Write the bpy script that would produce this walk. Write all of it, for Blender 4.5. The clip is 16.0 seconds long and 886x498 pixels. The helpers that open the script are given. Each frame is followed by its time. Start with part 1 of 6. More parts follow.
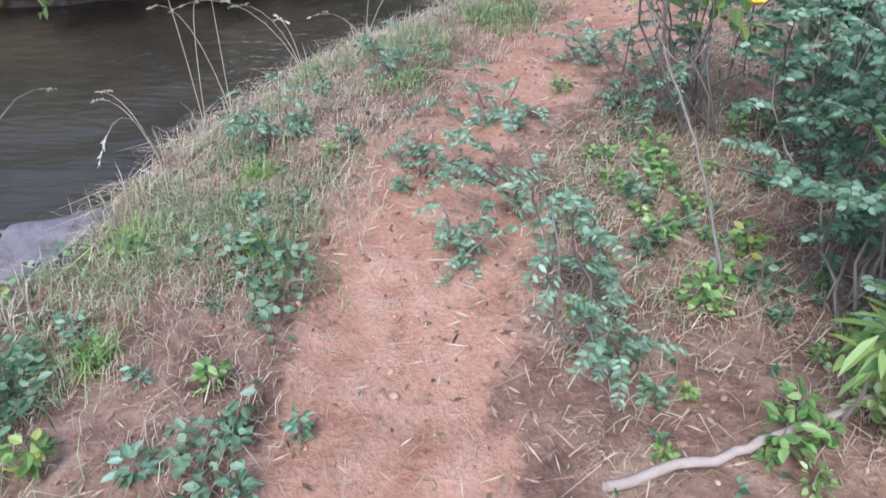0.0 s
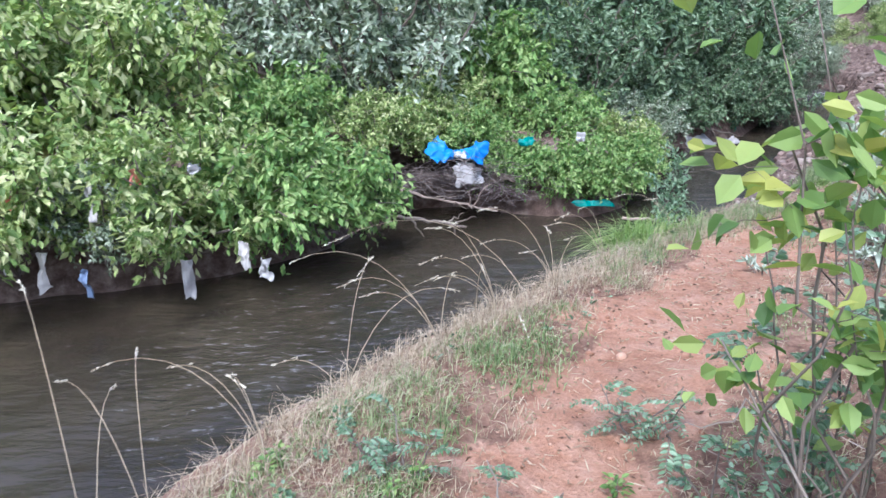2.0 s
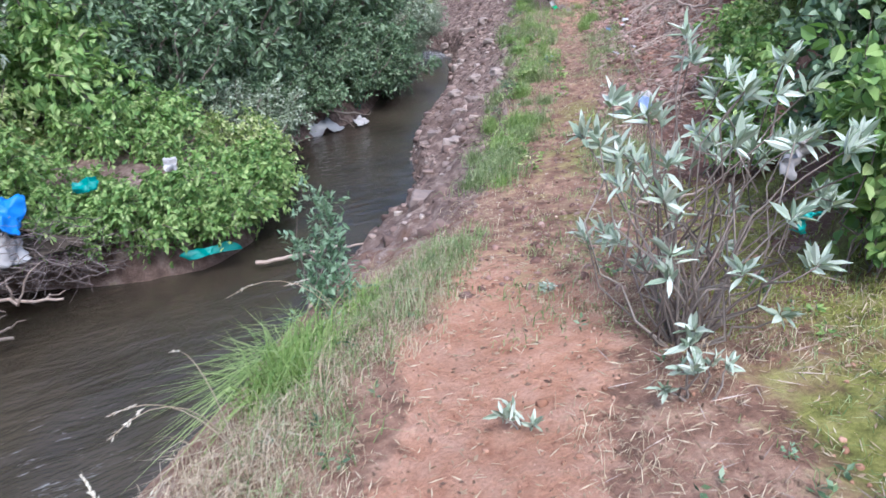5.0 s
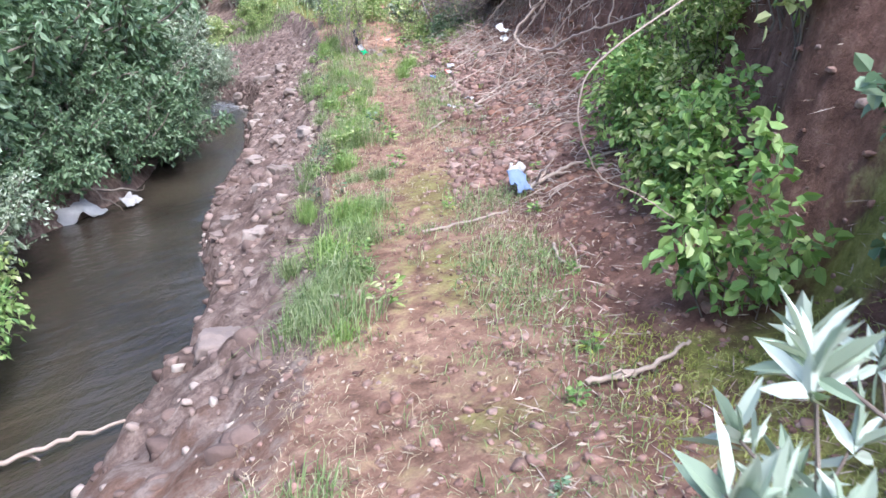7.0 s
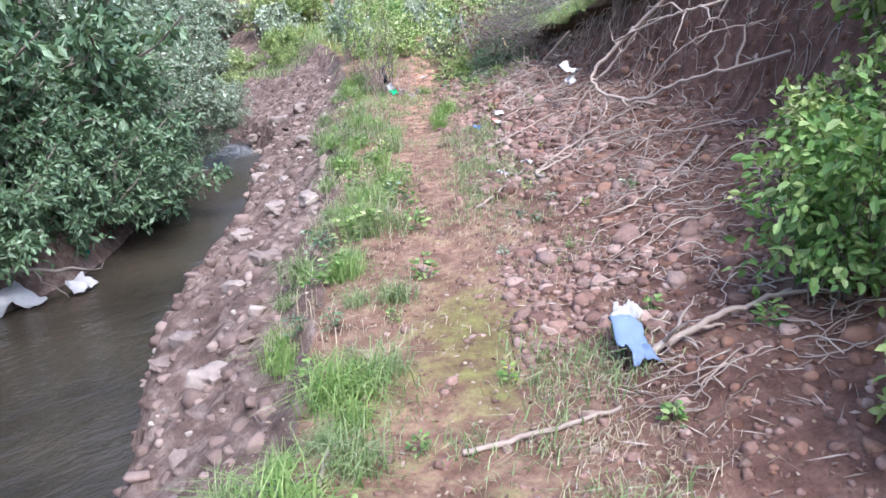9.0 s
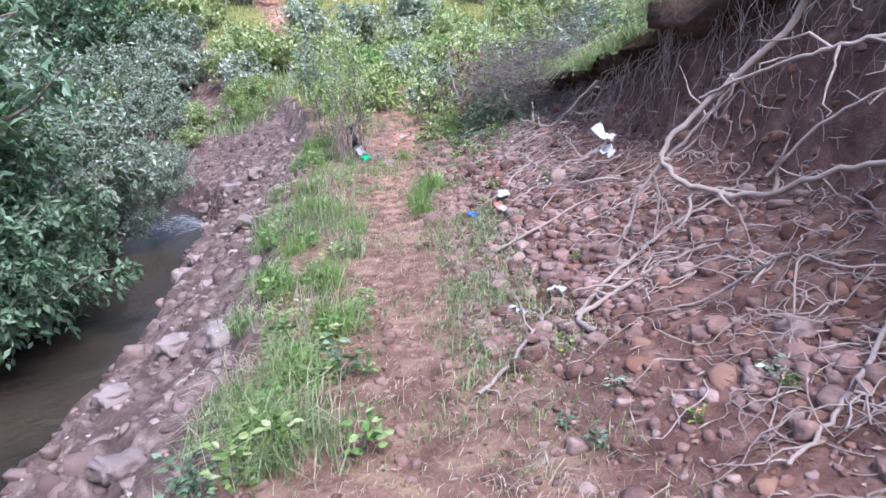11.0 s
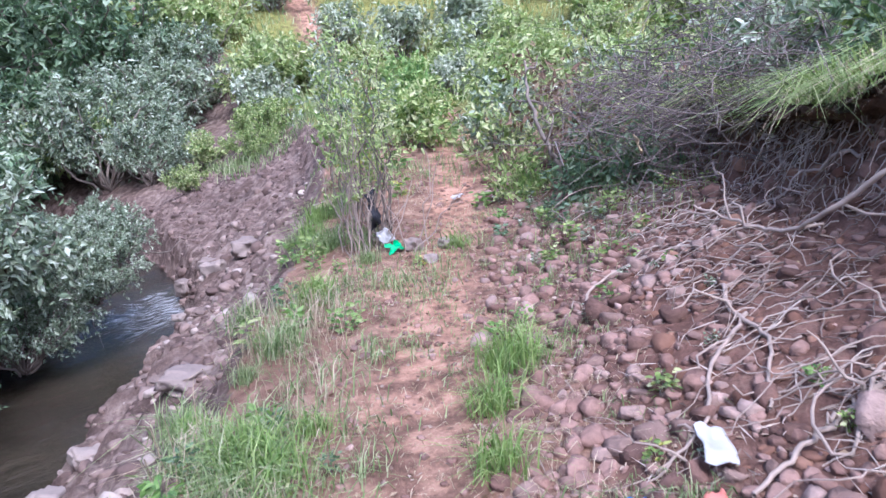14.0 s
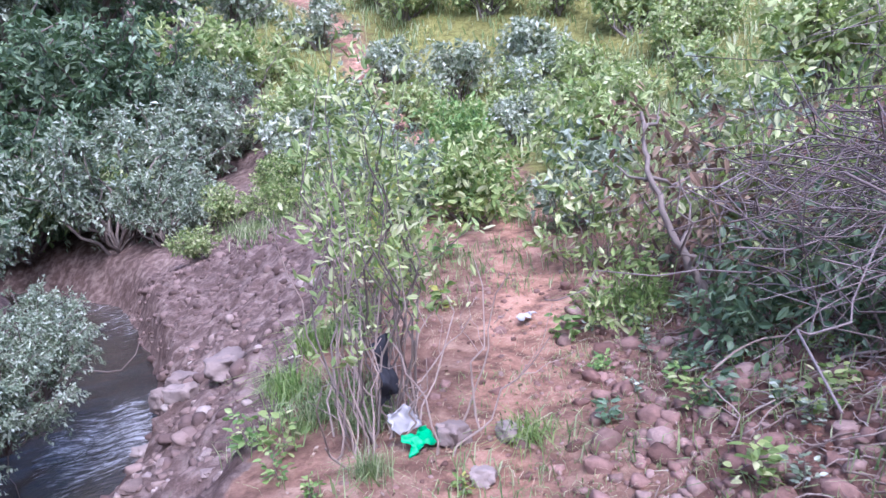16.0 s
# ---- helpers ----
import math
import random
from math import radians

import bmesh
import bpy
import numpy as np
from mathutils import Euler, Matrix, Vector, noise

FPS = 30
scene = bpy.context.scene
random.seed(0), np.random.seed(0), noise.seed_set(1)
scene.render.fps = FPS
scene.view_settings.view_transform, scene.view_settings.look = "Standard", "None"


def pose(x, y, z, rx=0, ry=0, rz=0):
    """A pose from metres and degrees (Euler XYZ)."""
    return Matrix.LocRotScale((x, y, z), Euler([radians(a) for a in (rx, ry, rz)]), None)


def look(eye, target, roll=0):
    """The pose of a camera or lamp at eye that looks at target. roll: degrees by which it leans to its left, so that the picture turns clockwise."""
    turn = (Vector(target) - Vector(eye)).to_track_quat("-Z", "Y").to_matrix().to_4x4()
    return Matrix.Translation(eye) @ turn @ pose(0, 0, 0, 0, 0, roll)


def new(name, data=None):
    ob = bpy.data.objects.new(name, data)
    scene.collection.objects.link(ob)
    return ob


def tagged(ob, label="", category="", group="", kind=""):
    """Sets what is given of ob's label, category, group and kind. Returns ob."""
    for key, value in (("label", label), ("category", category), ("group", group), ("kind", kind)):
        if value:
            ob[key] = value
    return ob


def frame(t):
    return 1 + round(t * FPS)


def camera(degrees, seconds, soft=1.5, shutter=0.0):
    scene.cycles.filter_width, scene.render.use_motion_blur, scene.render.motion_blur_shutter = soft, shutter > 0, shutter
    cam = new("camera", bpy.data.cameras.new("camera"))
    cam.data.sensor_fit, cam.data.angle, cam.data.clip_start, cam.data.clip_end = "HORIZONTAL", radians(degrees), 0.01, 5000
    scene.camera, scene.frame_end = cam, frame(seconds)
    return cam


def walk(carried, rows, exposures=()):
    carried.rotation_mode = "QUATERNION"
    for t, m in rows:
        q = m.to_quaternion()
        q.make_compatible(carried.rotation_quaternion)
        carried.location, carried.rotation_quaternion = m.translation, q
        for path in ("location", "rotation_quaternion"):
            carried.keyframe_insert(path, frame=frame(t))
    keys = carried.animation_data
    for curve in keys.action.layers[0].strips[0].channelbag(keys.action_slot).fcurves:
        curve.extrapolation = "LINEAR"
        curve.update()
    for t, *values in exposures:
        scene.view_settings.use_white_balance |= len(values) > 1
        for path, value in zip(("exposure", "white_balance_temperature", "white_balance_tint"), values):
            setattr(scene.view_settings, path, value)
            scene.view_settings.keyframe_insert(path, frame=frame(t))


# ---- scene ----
cam = camera(60.3, 16.0, soft=1.5, shutter=0.15)
METRES, EYE, TILT, LEAN, TURN = 18.0, 1.5, -36.0, 0.0, 0.0
ROWS = [
    (0.0, 0.0, 0.0, 0.0, -0.0, 0.0, -0.0),
    (0.5, -0.0008, 0.0, 0.0056, 0.47, 7.53, -1.26),
    (1.0, -0.0002, 0.0112, 0.0155, 1.71, 13.41, -2.57),
    (1.5, 0.0001, 0.0297, 0.0304, 1.77, 16.37, -1.47),
    (2.0, -0.0045, 0.0491, 0.0432, -1.1, 17.32, 1.8),
    (2.5, -0.0045, 0.0719, 0.0579, -5.23, 17.32, 5.91),
    (3.0, -0.0037, 0.0948, 0.0723, -8.78, 16.14, 9.72),
    (3.5, 0.0057, 0.1171, 0.0858, -12.11, 14.16, 12.94),
    (4.0, 0.0142, 0.1396, 0.0985, -15.92, 11.84, 15.48),
    (4.5, 0.0254, 0.1568, 0.1091, -19.49, 10.57, 17.66),
    (5.0, 0.0418, 0.1741, 0.1236, -23.89, 10.84, 20.51),
    (7.5, 0.1337, 0.2933, 0.1964, -39.2, 7.85, 27.61),
    (8.0, 0.1585, 0.3136, 0.2097, -36.68, 10.76, 26.4),
    (8.5, 0.1816, 0.3331, 0.2228, -35.59, 11.3, 25.52),
    (11.0, 0.3058, 0.4384, 0.2956, -36.34, 14.72, 26.26),
    (11.5, 0.3304, 0.4558, 0.313, -31.95, 16.71, 25.38),
    (12.0, 0.3527, 0.4753, 0.3301, -30.34, 18.39, 25.62),
    (12.5, 0.3796, 0.4977, 0.3469, -30.97, 18.54, 26.13),
    (13.0, 0.4035, 0.52, 0.363, -31.37, 17.68, 25.97),
    (13.5, 0.4272, 0.5428, 0.3804, -31.72, 16.89, 25.85),
    (14.0, 0.4494, 0.5662, 0.3993, -31.73, 17.08, 25.76),
    (14.5, 0.4736, 0.5882, 0.4172, -32.0, 17.83, 25.68),
    (15.0, 0.4973, 0.6087, 0.4351, -31.06, 19.58, 25.09),
    (15.5, 0.5169, 0.6311, 0.4519, -29.35, 21.03, 24.12),
    (16.0, 0.5371, 0.6501, 0.467, -27.73, 21.62, 23.33),
]
walk(cam, [(t, pose(0, 0, EYE, TILT, LEAN, TURN) @ pose(METRES * x, METRES * y, METRES * z, 90 + pitch, roll, yaw)) for t, x, y, z, yaw, pitch, roll in ROWS],
     exposures=[(0.0, 1.05, 5200, 7), (0.6, 1.34, 5200, 8), (1.4, 1.33, 5250, 8), (5.0, 1.18, 5400, 9), (7.3, 1.65, 5500, 9), (8.7, 1.6, 5450, 9), (10.8, 1.36, 5200, 17), (13.5, 1.37, 5150, 17), (16.0, 1.34, 5050, 27)])

# ---- world and light ----
SUN_EL, SUN_AZ = 55.0, 200.0
world = bpy.data.worlds.new("world")
scene.world = world
world.use_nodes = True
wn, wl = world.node_tree.nodes, world.node_tree.links
sky = wn.new("ShaderNodeTexSky")
sky.sky_type, sky.sun_disc = "NISHITA", False
sky.sun_elevation, sky.sun_rotation = radians(SUN_EL), radians(SUN_AZ)
sky.air_density, sky.dust_density, sky.ozone_density = 1.0, 4.0, 1.0
wl.new(sky.outputs[0], wn["Background"].inputs[0])
wn["Background"].inputs[1].default_value = 0.15
sun = new("sun", bpy.data.lights.new("sun", "SUN"))
sun.data.energy, sun.data.angle, sun.data.color = 1.5, radians(20), (1.0, 0.97, 0.93)
sun.matrix_world = look((20 * math.sin(radians(SUN_AZ)), 20 * math.cos(radians(SUN_AZ)), 20 * math.tan(radians(SUN_EL))), (0, 0, 0))


# ---- material helpers ----
def mat_new(name, rough=0.8, metal=0.0, spec=0.3):
    m = bpy.data.materials.new(name)
    m.use_nodes = True
    b = m.node_tree.nodes["Principled BSDF"]
    b.inputs["Roughness"].default_value, b.inputs["Metallic"].default_value = rough, metal
    b.inputs["Specular IOR Level"].default_value = spec
    return m, m.node_tree.nodes, m.node_tree.links, b


def n_noise(nt, scale, detail=4.0, rough=0.6, vec=None):
    n = nt.nodes.new("ShaderNodeTexNoise")
    n.inputs["Scale"].default_value, n.inputs["Detail"].default_value, n.inputs["Roughness"].default_value = scale, detail, rough
    if vec is not None:
        nt.links.new(vec, n.inputs["Vector"])
    return n


def n_ramp(nt, fac, stops):
    n = nt.nodes.new("ShaderNodeValToRGB")
    while len(n.color_ramp.elements) < len(stops):
        n.color_ramp.elements.new(0.5)
    for e, (p, c) in zip(n.color_ramp.elements, stops):
        e.position, e.color = p, (*c, 1.0)
    nt.links.new(fac, n.inputs[0])
    return n


def n_mix(nt, fac, a, b, blend="MIX"):
    n = nt.nodes.new("ShaderNodeMix")
    n.data_type, n.blend_type = "RGBA", blend
    for sock, v in ((n.inputs[0], fac), (n.inputs[6], a), (n.inputs[7], b)):
        if isinstance(v, (int, float)):
            sock.default_value = v
        elif isinstance(v, tuple):
            sock.default_value = (*v, 1.0)
        else:
            nt.links.new(v, sock)
    return n.outputs[2]


def n_bump(nt, height, strength, dist, bsdf):
    n = nt.nodes.new("ShaderNodeBump")
    n.inputs["Strength"].default_value, n.inputs["Distance"].default_value = strength, dist
    nt.links.new(height, n.inputs["Height"])
    nt.links.new(n.outputs[0], bsdf.inputs["Normal"])


def n_math(nt, op, a, b):
    n = nt.nodes.new("ShaderNodeMath")
    n.operation = op
    for i, v in enumerate((a, b)):
        if isinstance(v, (int, float)):
            n.inputs[i].default_value = v
        else:
            nt.links.new(v, n.inputs[i])
    return n.outputs[0]


def soil_material():
    m, nd, lk, b = mat_new("soil", 0.95, 0, 0.1)
    nt = m.node_tree
    pos = nd.new("ShaderNodeNewGeometry").outputs["Position"]
    zone = nd.new("ShaderNodeVertexColor")
    zone.layer_name = "zone"
    sep = nd.new("ShaderNodeSeparateColor")
    lk.new(zone.outputs[0], sep.inputs[0])
    big, mid, fine = n_noise(nt, 0.9, 5, 0.6, pos), n_noise(nt, 7, 6, 0.65, pos), n_noise(nt, 60, 5, 0.7, pos)
    litter = n_ramp(nt, mid.outputs[0], [(0.3, (0.12, 0.07, 0.052)), (0.5, (0.26, 0.155, 0.113)), (0.68, (0.41, 0.28, 0.21))])
    path = n_ramp(nt, mid.outputs[0], [(0.25, (0.29, 0.135, 0.085)), (0.45, (0.42, 0.23, 0.155)), (0.7, (0.5, 0.315, 0.235))])
    mud = n_ramp(nt, mid.outputs[0], [(0.28, (0.07, 0.046, 0.04)), (0.48, (0.16, 0.112, 0.097)), (0.7, (0.34, 0.265, 0.235))])
    red = n_ramp(nt, mid.outputs[0], [(0.28, (0.085, 0.047, 0.036)), (0.5, (0.18, 0.1, 0.078)), (0.75, (0.32, 0.198, 0.155))])

    def soft(mask, width=0.35):
        w = n_math(nt, "ADD", mask, n_math(nt, "MULTIPLY", n_math(nt, "SUBTRACT", mid.outputs[0], 0.5), 1.6))
        r = n_ramp(nt, w, [(0.5 - width / 2, (0, 0, 0)), (0.5 + width / 2, (1, 1, 1))])
        return r.outputs[0]
    col = n_mix(nt, soft(sep.outputs[0]), litter.outputs[0], path.outputs[0])
    col = n_mix(nt, soft(sep.outputs[1]), col, mud.outputs[0])
    col = n_mix(nt, soft(sep.outputs[2]), col, red.outputs[0])
    moss = n_ramp(nt, mid.outputs[0], [(0.3, (0.075, 0.08, 0.025)), (0.5, (0.2, 0.2, 0.06)), (0.72, (0.32, 0.3, 0.12))])
    col = n_mix(nt, soft(zone.outputs[1], 0.5), col, moss.outputs[0])
    tone = n_ramp(nt, big.outputs[0], [(0.3, (0.72, 0.7, 0.68)), (0.7, (1.1, 1.08, 1.05))])
    col = n_mix(nt, 1.0, col, tone.outputs[0], "MULTIPLY")
    grain = n_ramp(nt, fine.outputs[0], [(0.3, (0.6, 0.58, 0.56)), (0.7, (1.2, 1.2, 1.2))])
    col = n_mix(nt, 0.7, col, grain.outputs[0], "MULTIPLY")
    lk.new(col, b.inputs["Base Color"])
    h = n_math(nt, "ADD", n_math(nt, "MULTIPLY", mid.outputs[0], 0.6), n_math(nt, "MULTIPLY", fine.outputs[0], 0.3))
    n_bump(nt, h, 0.9, 0.05, b)
    return m


def water_material():
    m, nd, lk, b = mat_new("murky_water", 0.07, 0, 0.5)
    nt = m.node_tree
    pos = nd.new("ShaderNodeNewGeometry").outputs["Position"]
    big = n_noise(nt, 0.8, 3, 0.5, pos)
    col = n_ramp(nt, big.outputs[0], [(0.3, (0.028, 0.022, 0.016)), (0.7, (0.055, 0.044, 0.03))])
    # pale mask: whitewater, plus sky reflection painted into the colour at the rapid
    foam_and_glint = nd.new("ShaderNodeVertexColor")
    foam_and_glint.layer_name = "foam_and_glint"
    fl = nd.new("ShaderNodeMapping")
    fl.inputs["Rotation"].default_value, fl.inputs["Scale"].default_value = (0, 0, radians(-52)), (0.45, 1.6, 1.0)
    lk.new(pos, fl.inputs[0])
    speck = n_noise(nt, 11, 8, 0.8, fl.outputs[0])
    w = n_math(nt, "ADD", n_math(nt, "MULTIPLY", foam_and_glint.outputs[0], 0.5), n_math(nt, "MULTIPLY", speck.outputs[0], 0.75))
    mask = n_ramp(nt, w, [(0.6, (0, 0, 0)), (0.8, (1, 1, 1))])
    lk.new(n_mix(nt, mask.outputs[0], col.outputs[0], (0.55, 0.55, 0.56)), b.inputs["Base Color"])
    rr = n_ramp(nt, mask.outputs[0], [(0.0, (0.07,) * 3), (1.0, (0.6,) * 3)])
    lk.new(rr.outputs[0], b.inputs["Roughness"])
    mp = nd.new("ShaderNodeMapping")
    mp.inputs["Rotation"].default_value, mp.inputs["Scale"].default_value = (0, 0, radians(-52)), (1.0, 3.2, 1.0)
    lk.new(pos, mp.inputs[0])
    r1, r2 = n_noise(nt, 2.2, 3, 0.5, mp.outputs[0]), n_noise(nt, 9, 4, 0.6, mp.outputs[0])
    h = n_math(nt, "ADD", r1.outputs[0], n_math(nt, "MULTIPLY", r2.outputs[0], 0.3))
    n_bump(nt, h, 0.5, 0.07, b)
    return m


def varied_material(name, colours, rough=0.7, spec=0.3, scale=12.0, per="island", bump=0.0, translucent=0.0, grain=0.35):
    """A surface whose colour changes from piece to piece and, weakly, within each piece."""
    m, nd, lk, b = mat_new(name, rough, 0, spec)
    nt = m.node_tree
    rnd = nd.new("ShaderNodeNewGeometry").outputs["Random Per Island"] if per == "island" else nd.new("ShaderNodeObjectInfo").outputs["Random"]
    k = len(colours) - 1
    base = n_ramp(nt, rnd, [(i / k, c) for i, c in enumerate(colours)])
    pos = nd.new("ShaderNodeNewGeometry").outputs["Position"]
    nz = n_noise(nt, scale, 4, 0.65, pos)
    tone = n_ramp(nt, nz.outputs[0], [(0.25, (0.55, 0.55, 0.55)), (0.75, (1.3, 1.3, 1.3))])
    col = n_mix(nt, grain, base.outputs[0], tone.outputs[0], "MULTIPLY")
    lk.new(col, b.inputs["Base Color"])
    if bump:
        n_bump(nt, nz.outputs[0], 0.8, bump, b)
    if translucent:
        tr = nd.new("ShaderNodeBsdfTranslucent")
        lk.new(n_mix(nt, 1.0, col, (1.1, 1.25, 0.6), "MULTIPLY"), tr.inputs[0])
        mx = nd.new("ShaderNodeMixShader")
        mx.inputs[0].default_value = translucent
        lk.new(b.outputs[0], mx.inputs[1])
        lk.new(tr.outputs[0], mx.inputs[2])
        lk.new(mx.outputs[0], nd["Material Output"].inputs[0])
    return m


SOIL, WATER = soil_material(), water_material()
LEAF_BRIGHT = varied_material("leaf_bright", [(0.08, 0.15, 0.045), (0.16, 0.27, 0.075), (0.25, 0.36, 0.115), (0.37, 0.44, 0.19)], 0.55, 0.35, 3, translucent=0.3)
LEAF_DARK = varied_material("leaf_dark", [(0.045, 0.078, 0.04), (0.09, 0.145, 0.07), (0.15, 0.215, 0.112), (0.24, 0.3, 0.2)], 0.5, 0.4, 3, translucent=0.2)
LEAF_GREY = varied_material("leaf_greygreen", [(0.09, 0.125, 0.075), (0.18, 0.225, 0.14), (0.31, 0.355, 0.255), (0.5, 0.53, 0.44)], 0.5, 0.4, 3, translucent=0.2)
LEAF_OLIVE = varied_material("leaf_olive", [(0.09, 0.145, 0.04), (0.2, 0.28, 0.085), (0.36, 0.42, 0.16), (0.55, 0.55, 0.32)], 0.6, 0.3, 3, translucent=0.3)
LEAF_HILL = varied_material("leaf_hillside", [(0.15, 0.21, 0.075), (0.27, 0.34, 0.13), (0.42, 0.46, 0.22), (0.56, 0.55, 0.35)], 0.65, 0.25, 3, translucent=0.3)
LEAF_PALE = varied_material("leaf_pale_grey", [(0.15, 0.19, 0.12), (0.27, 0.31, 0.21), (0.4, 0.43, 0.33), (0.54, 0.55, 0.47)], 0.65, 0.25, 3, translucent=0.2)
LEAF_SILVER = varied_material("leaf_silver", [(0.2, 0.26, 0.18), (0.36, 0.41, 0.33), (0.56, 0.6, 0.53)], 0.6, 0.3, 8, translucent=0.15)
LEAF_DRY = varied_material("leaf_dry", [(0.1, 0.06, 0.045), (0.2, 0.13, 0.09), (0.34, 0.25, 0.17)], 0.8, 0.2, 8, translucent=0.15)
BARK = varied_material("bark", [(0.13, 0.1, 0.085), (0.24, 0.2, 0.17)], 0.9, 0.15, 18, bump=0.01)
ROOT = varied_material("root_bark", [(0.16, 0.115, 0.095), (0.31, 0.235, 0.195), (0.52, 0.43, 0.37)], 0.85, 0.2, 25, bump=0.01)
GRASS = varied_material("grass_green", [(0.1, 0.15, 0.055), (0.18, 0.24, 0.095), (0.28, 0.33, 0.16), (0.43, 0.44, 0.28)], 0.6, 0.3, 4, translucent=0.3)
STRAW = varied_material("grass_dry", [(0.24, 0.17, 0.12), (0.4, 0.31, 0.22), (0.56, 0.47, 0.36)], 0.75, 0.2, 6, translucent=0.2)
STONE = varied_material("river_stone", [(0.11, 0.063, 0.05), (0.21, 0.122, 0.098), (0.3, 0.185, 0.152), (0.18, 0.115, 0.095), (0.38, 0.265, 0.225)], 0.92, 0.12, 22, per="object", bump=0.02, grain=0.75)
STONE_SMALL = varied_material("pebble", [(0.11, 0.063, 0.05), (0.21, 0.122, 0.098), (0.3, 0.185, 0.152), (0.18, 0.115, 0.095), (0.38, 0.265, 0.225)], 0.92, 0.12, 26, bump=0.015, grain=0.75)


# ---- mesh helpers ----
rng = np.random.default_rng(11)


def mesh_from(name, verts, faces, mat, smooth=False):
    """A mesh from an array of points and an array of faces of one size (or a list of both)."""
    me = bpy.data.meshes.new(name)
    verts = np.asarray(verts, dtype=np.float32)
    groups = faces if isinstance(faces, list) else [faces]
    groups = [np.asarray(g, dtype=np.int32) for g in groups if len(g)]
    me.vertices.add(len(verts))
    me.vertices.foreach_set("co", verts.ravel())
    idx = np.concatenate([g.ravel() for g in groups])
    sizes = np.concatenate([np.full(len(g), g.shape[1], dtype=np.int32) for g in groups])
    me.loops.add(len(idx))
    me.loops.foreach_set("vertex_index", idx)
    me.polygons.add(len(sizes))
    me.polygons.foreach_set("loop_start", np.concatenate([[0], np.cumsum(sizes)[:-1]]).astype(np.int32))
    me.polygons.foreach_set("use_smooth", np.full(len(sizes), smooth, dtype=bool))
    me.update(calc_edges=True)
    me.validate()
    if mat is not None:
        me.materials.append(mat)
    return me


def put(name, me, parent=None, label="", m=None):
    ob = new(name, me)
    if parent is not None:
        ob.parent = parent
    if m is not None:
        ob.matrix_basis = m
    if label:
        ob["label"] = label
    return ob


def unit(v):
    return v / np.maximum(np.linalg.norm(v, axis=-1, keepdims=True), 1e-9)


def leaves(base, way, length, width, fold=0.25, fine=True, curl=0.0):
    """Leaf blades, each folded along its rib: base points, directions, lengths, widths."""
    n = len(base)
    way = unit(way)
    r = rng.normal(size=(n, 3)) + np.array([0, 0, 1.2])
    side = unit(np.cross(way, r))
    up = np.cross(side, way)
    L, Wd = np.broadcast_to(length, (n,))[:, None], np.broadcast_to(width, (n,))[:, None]
    if fine:
        prof = [(0, 0), (0.3, 0.5), (0.68, 0.42), (1.0, 0)]
    else:
        prof = [(0, 0), (0.45, 0.5), (1.0, 0)]
    rib0, rib1 = base, base + way * L - up * L * curl
    sideL, sideR = [], []
    for a, w in prof[1:-1]:
        c = base + way * L * a + up * (Wd * fold - L * curl * a * a)
        sideL.append(c - side * Wd * w)
        sideR.append(c + side * Wd * w)
    v = np.stack([rib0, *sideL, rib1, *sideR[::-1]], axis=1)
    k = v.shape[1]
    o = (np.arange(n) * k)[:, None]
    h = len(sideL)
    fl = o + np.array([list(range(0, h + 2))])
    fr = o + np.array([[0, *range(h + 1, k)]])
    return v.reshape(-1, 3), np.concatenate([fl, fr])


def tube(pts, radii, sides=6, caps=True):
    """A round tapering stem along points."""
    pts, radii = np.asarray(pts, float), np.asarray(radii, float)
    t = unit(np.gradient(pts, axis=0))
    ref = np.array([0.31, 0.17, 0.93]) if abs(t[0][2]) < 0.9 else np.array([1.0, 0.1, 0])
    a = unit(np.cross(t, ref))
    b = np.cross(t, a)
    ang = np.arange(sides) * 2 * math.pi / sides
    v = pts[:, None] + radii[:, None, None] * (a[:, None] * np.cos(ang)[None, :, None] + b[:, None] * np.sin(ang)[None, :, None])
    n = len(pts)
    f = [[i * sides + j, i * sides + (j + 1) % sides, (i + 1) * sides + (j + 1) % sides, (i + 1) * sides + j] for i in range(n - 1) for j in range(sides)]
    return v.reshape(-1, 3), np.array(f)


def join(pieces):
    """Point and face arrays of several pieces with faces of one size, made one."""
    vs, fs, o = [], [], 0
    for v, f in pieces:
        vs.append(v)
        fs.append(np.asarray(f) + o)
        o += len(v)
    return np.concatenate(vs), np.concatenate(fs)


def wander(a, b, n, bend, sag=0.0):
    """A crooked line from a to b."""
    a, b = np.asarray(a, float), np.asarray(b, float)
    u = np.linspace(0, 1, n)[:, None]
    p = a + (b - a) * u
    jit = np.cumsum(rng.normal(size=(n, 3)), axis=0)
    jit = jit - jit[0] - (jit[-1] - jit[0]) * u
    L = np.linalg.norm(b - a)
    p = p + jit * bend * L / math.sqrt(n)
    p[:, 2] -= sag * L * (u[:, 0] ** 2)
    return p


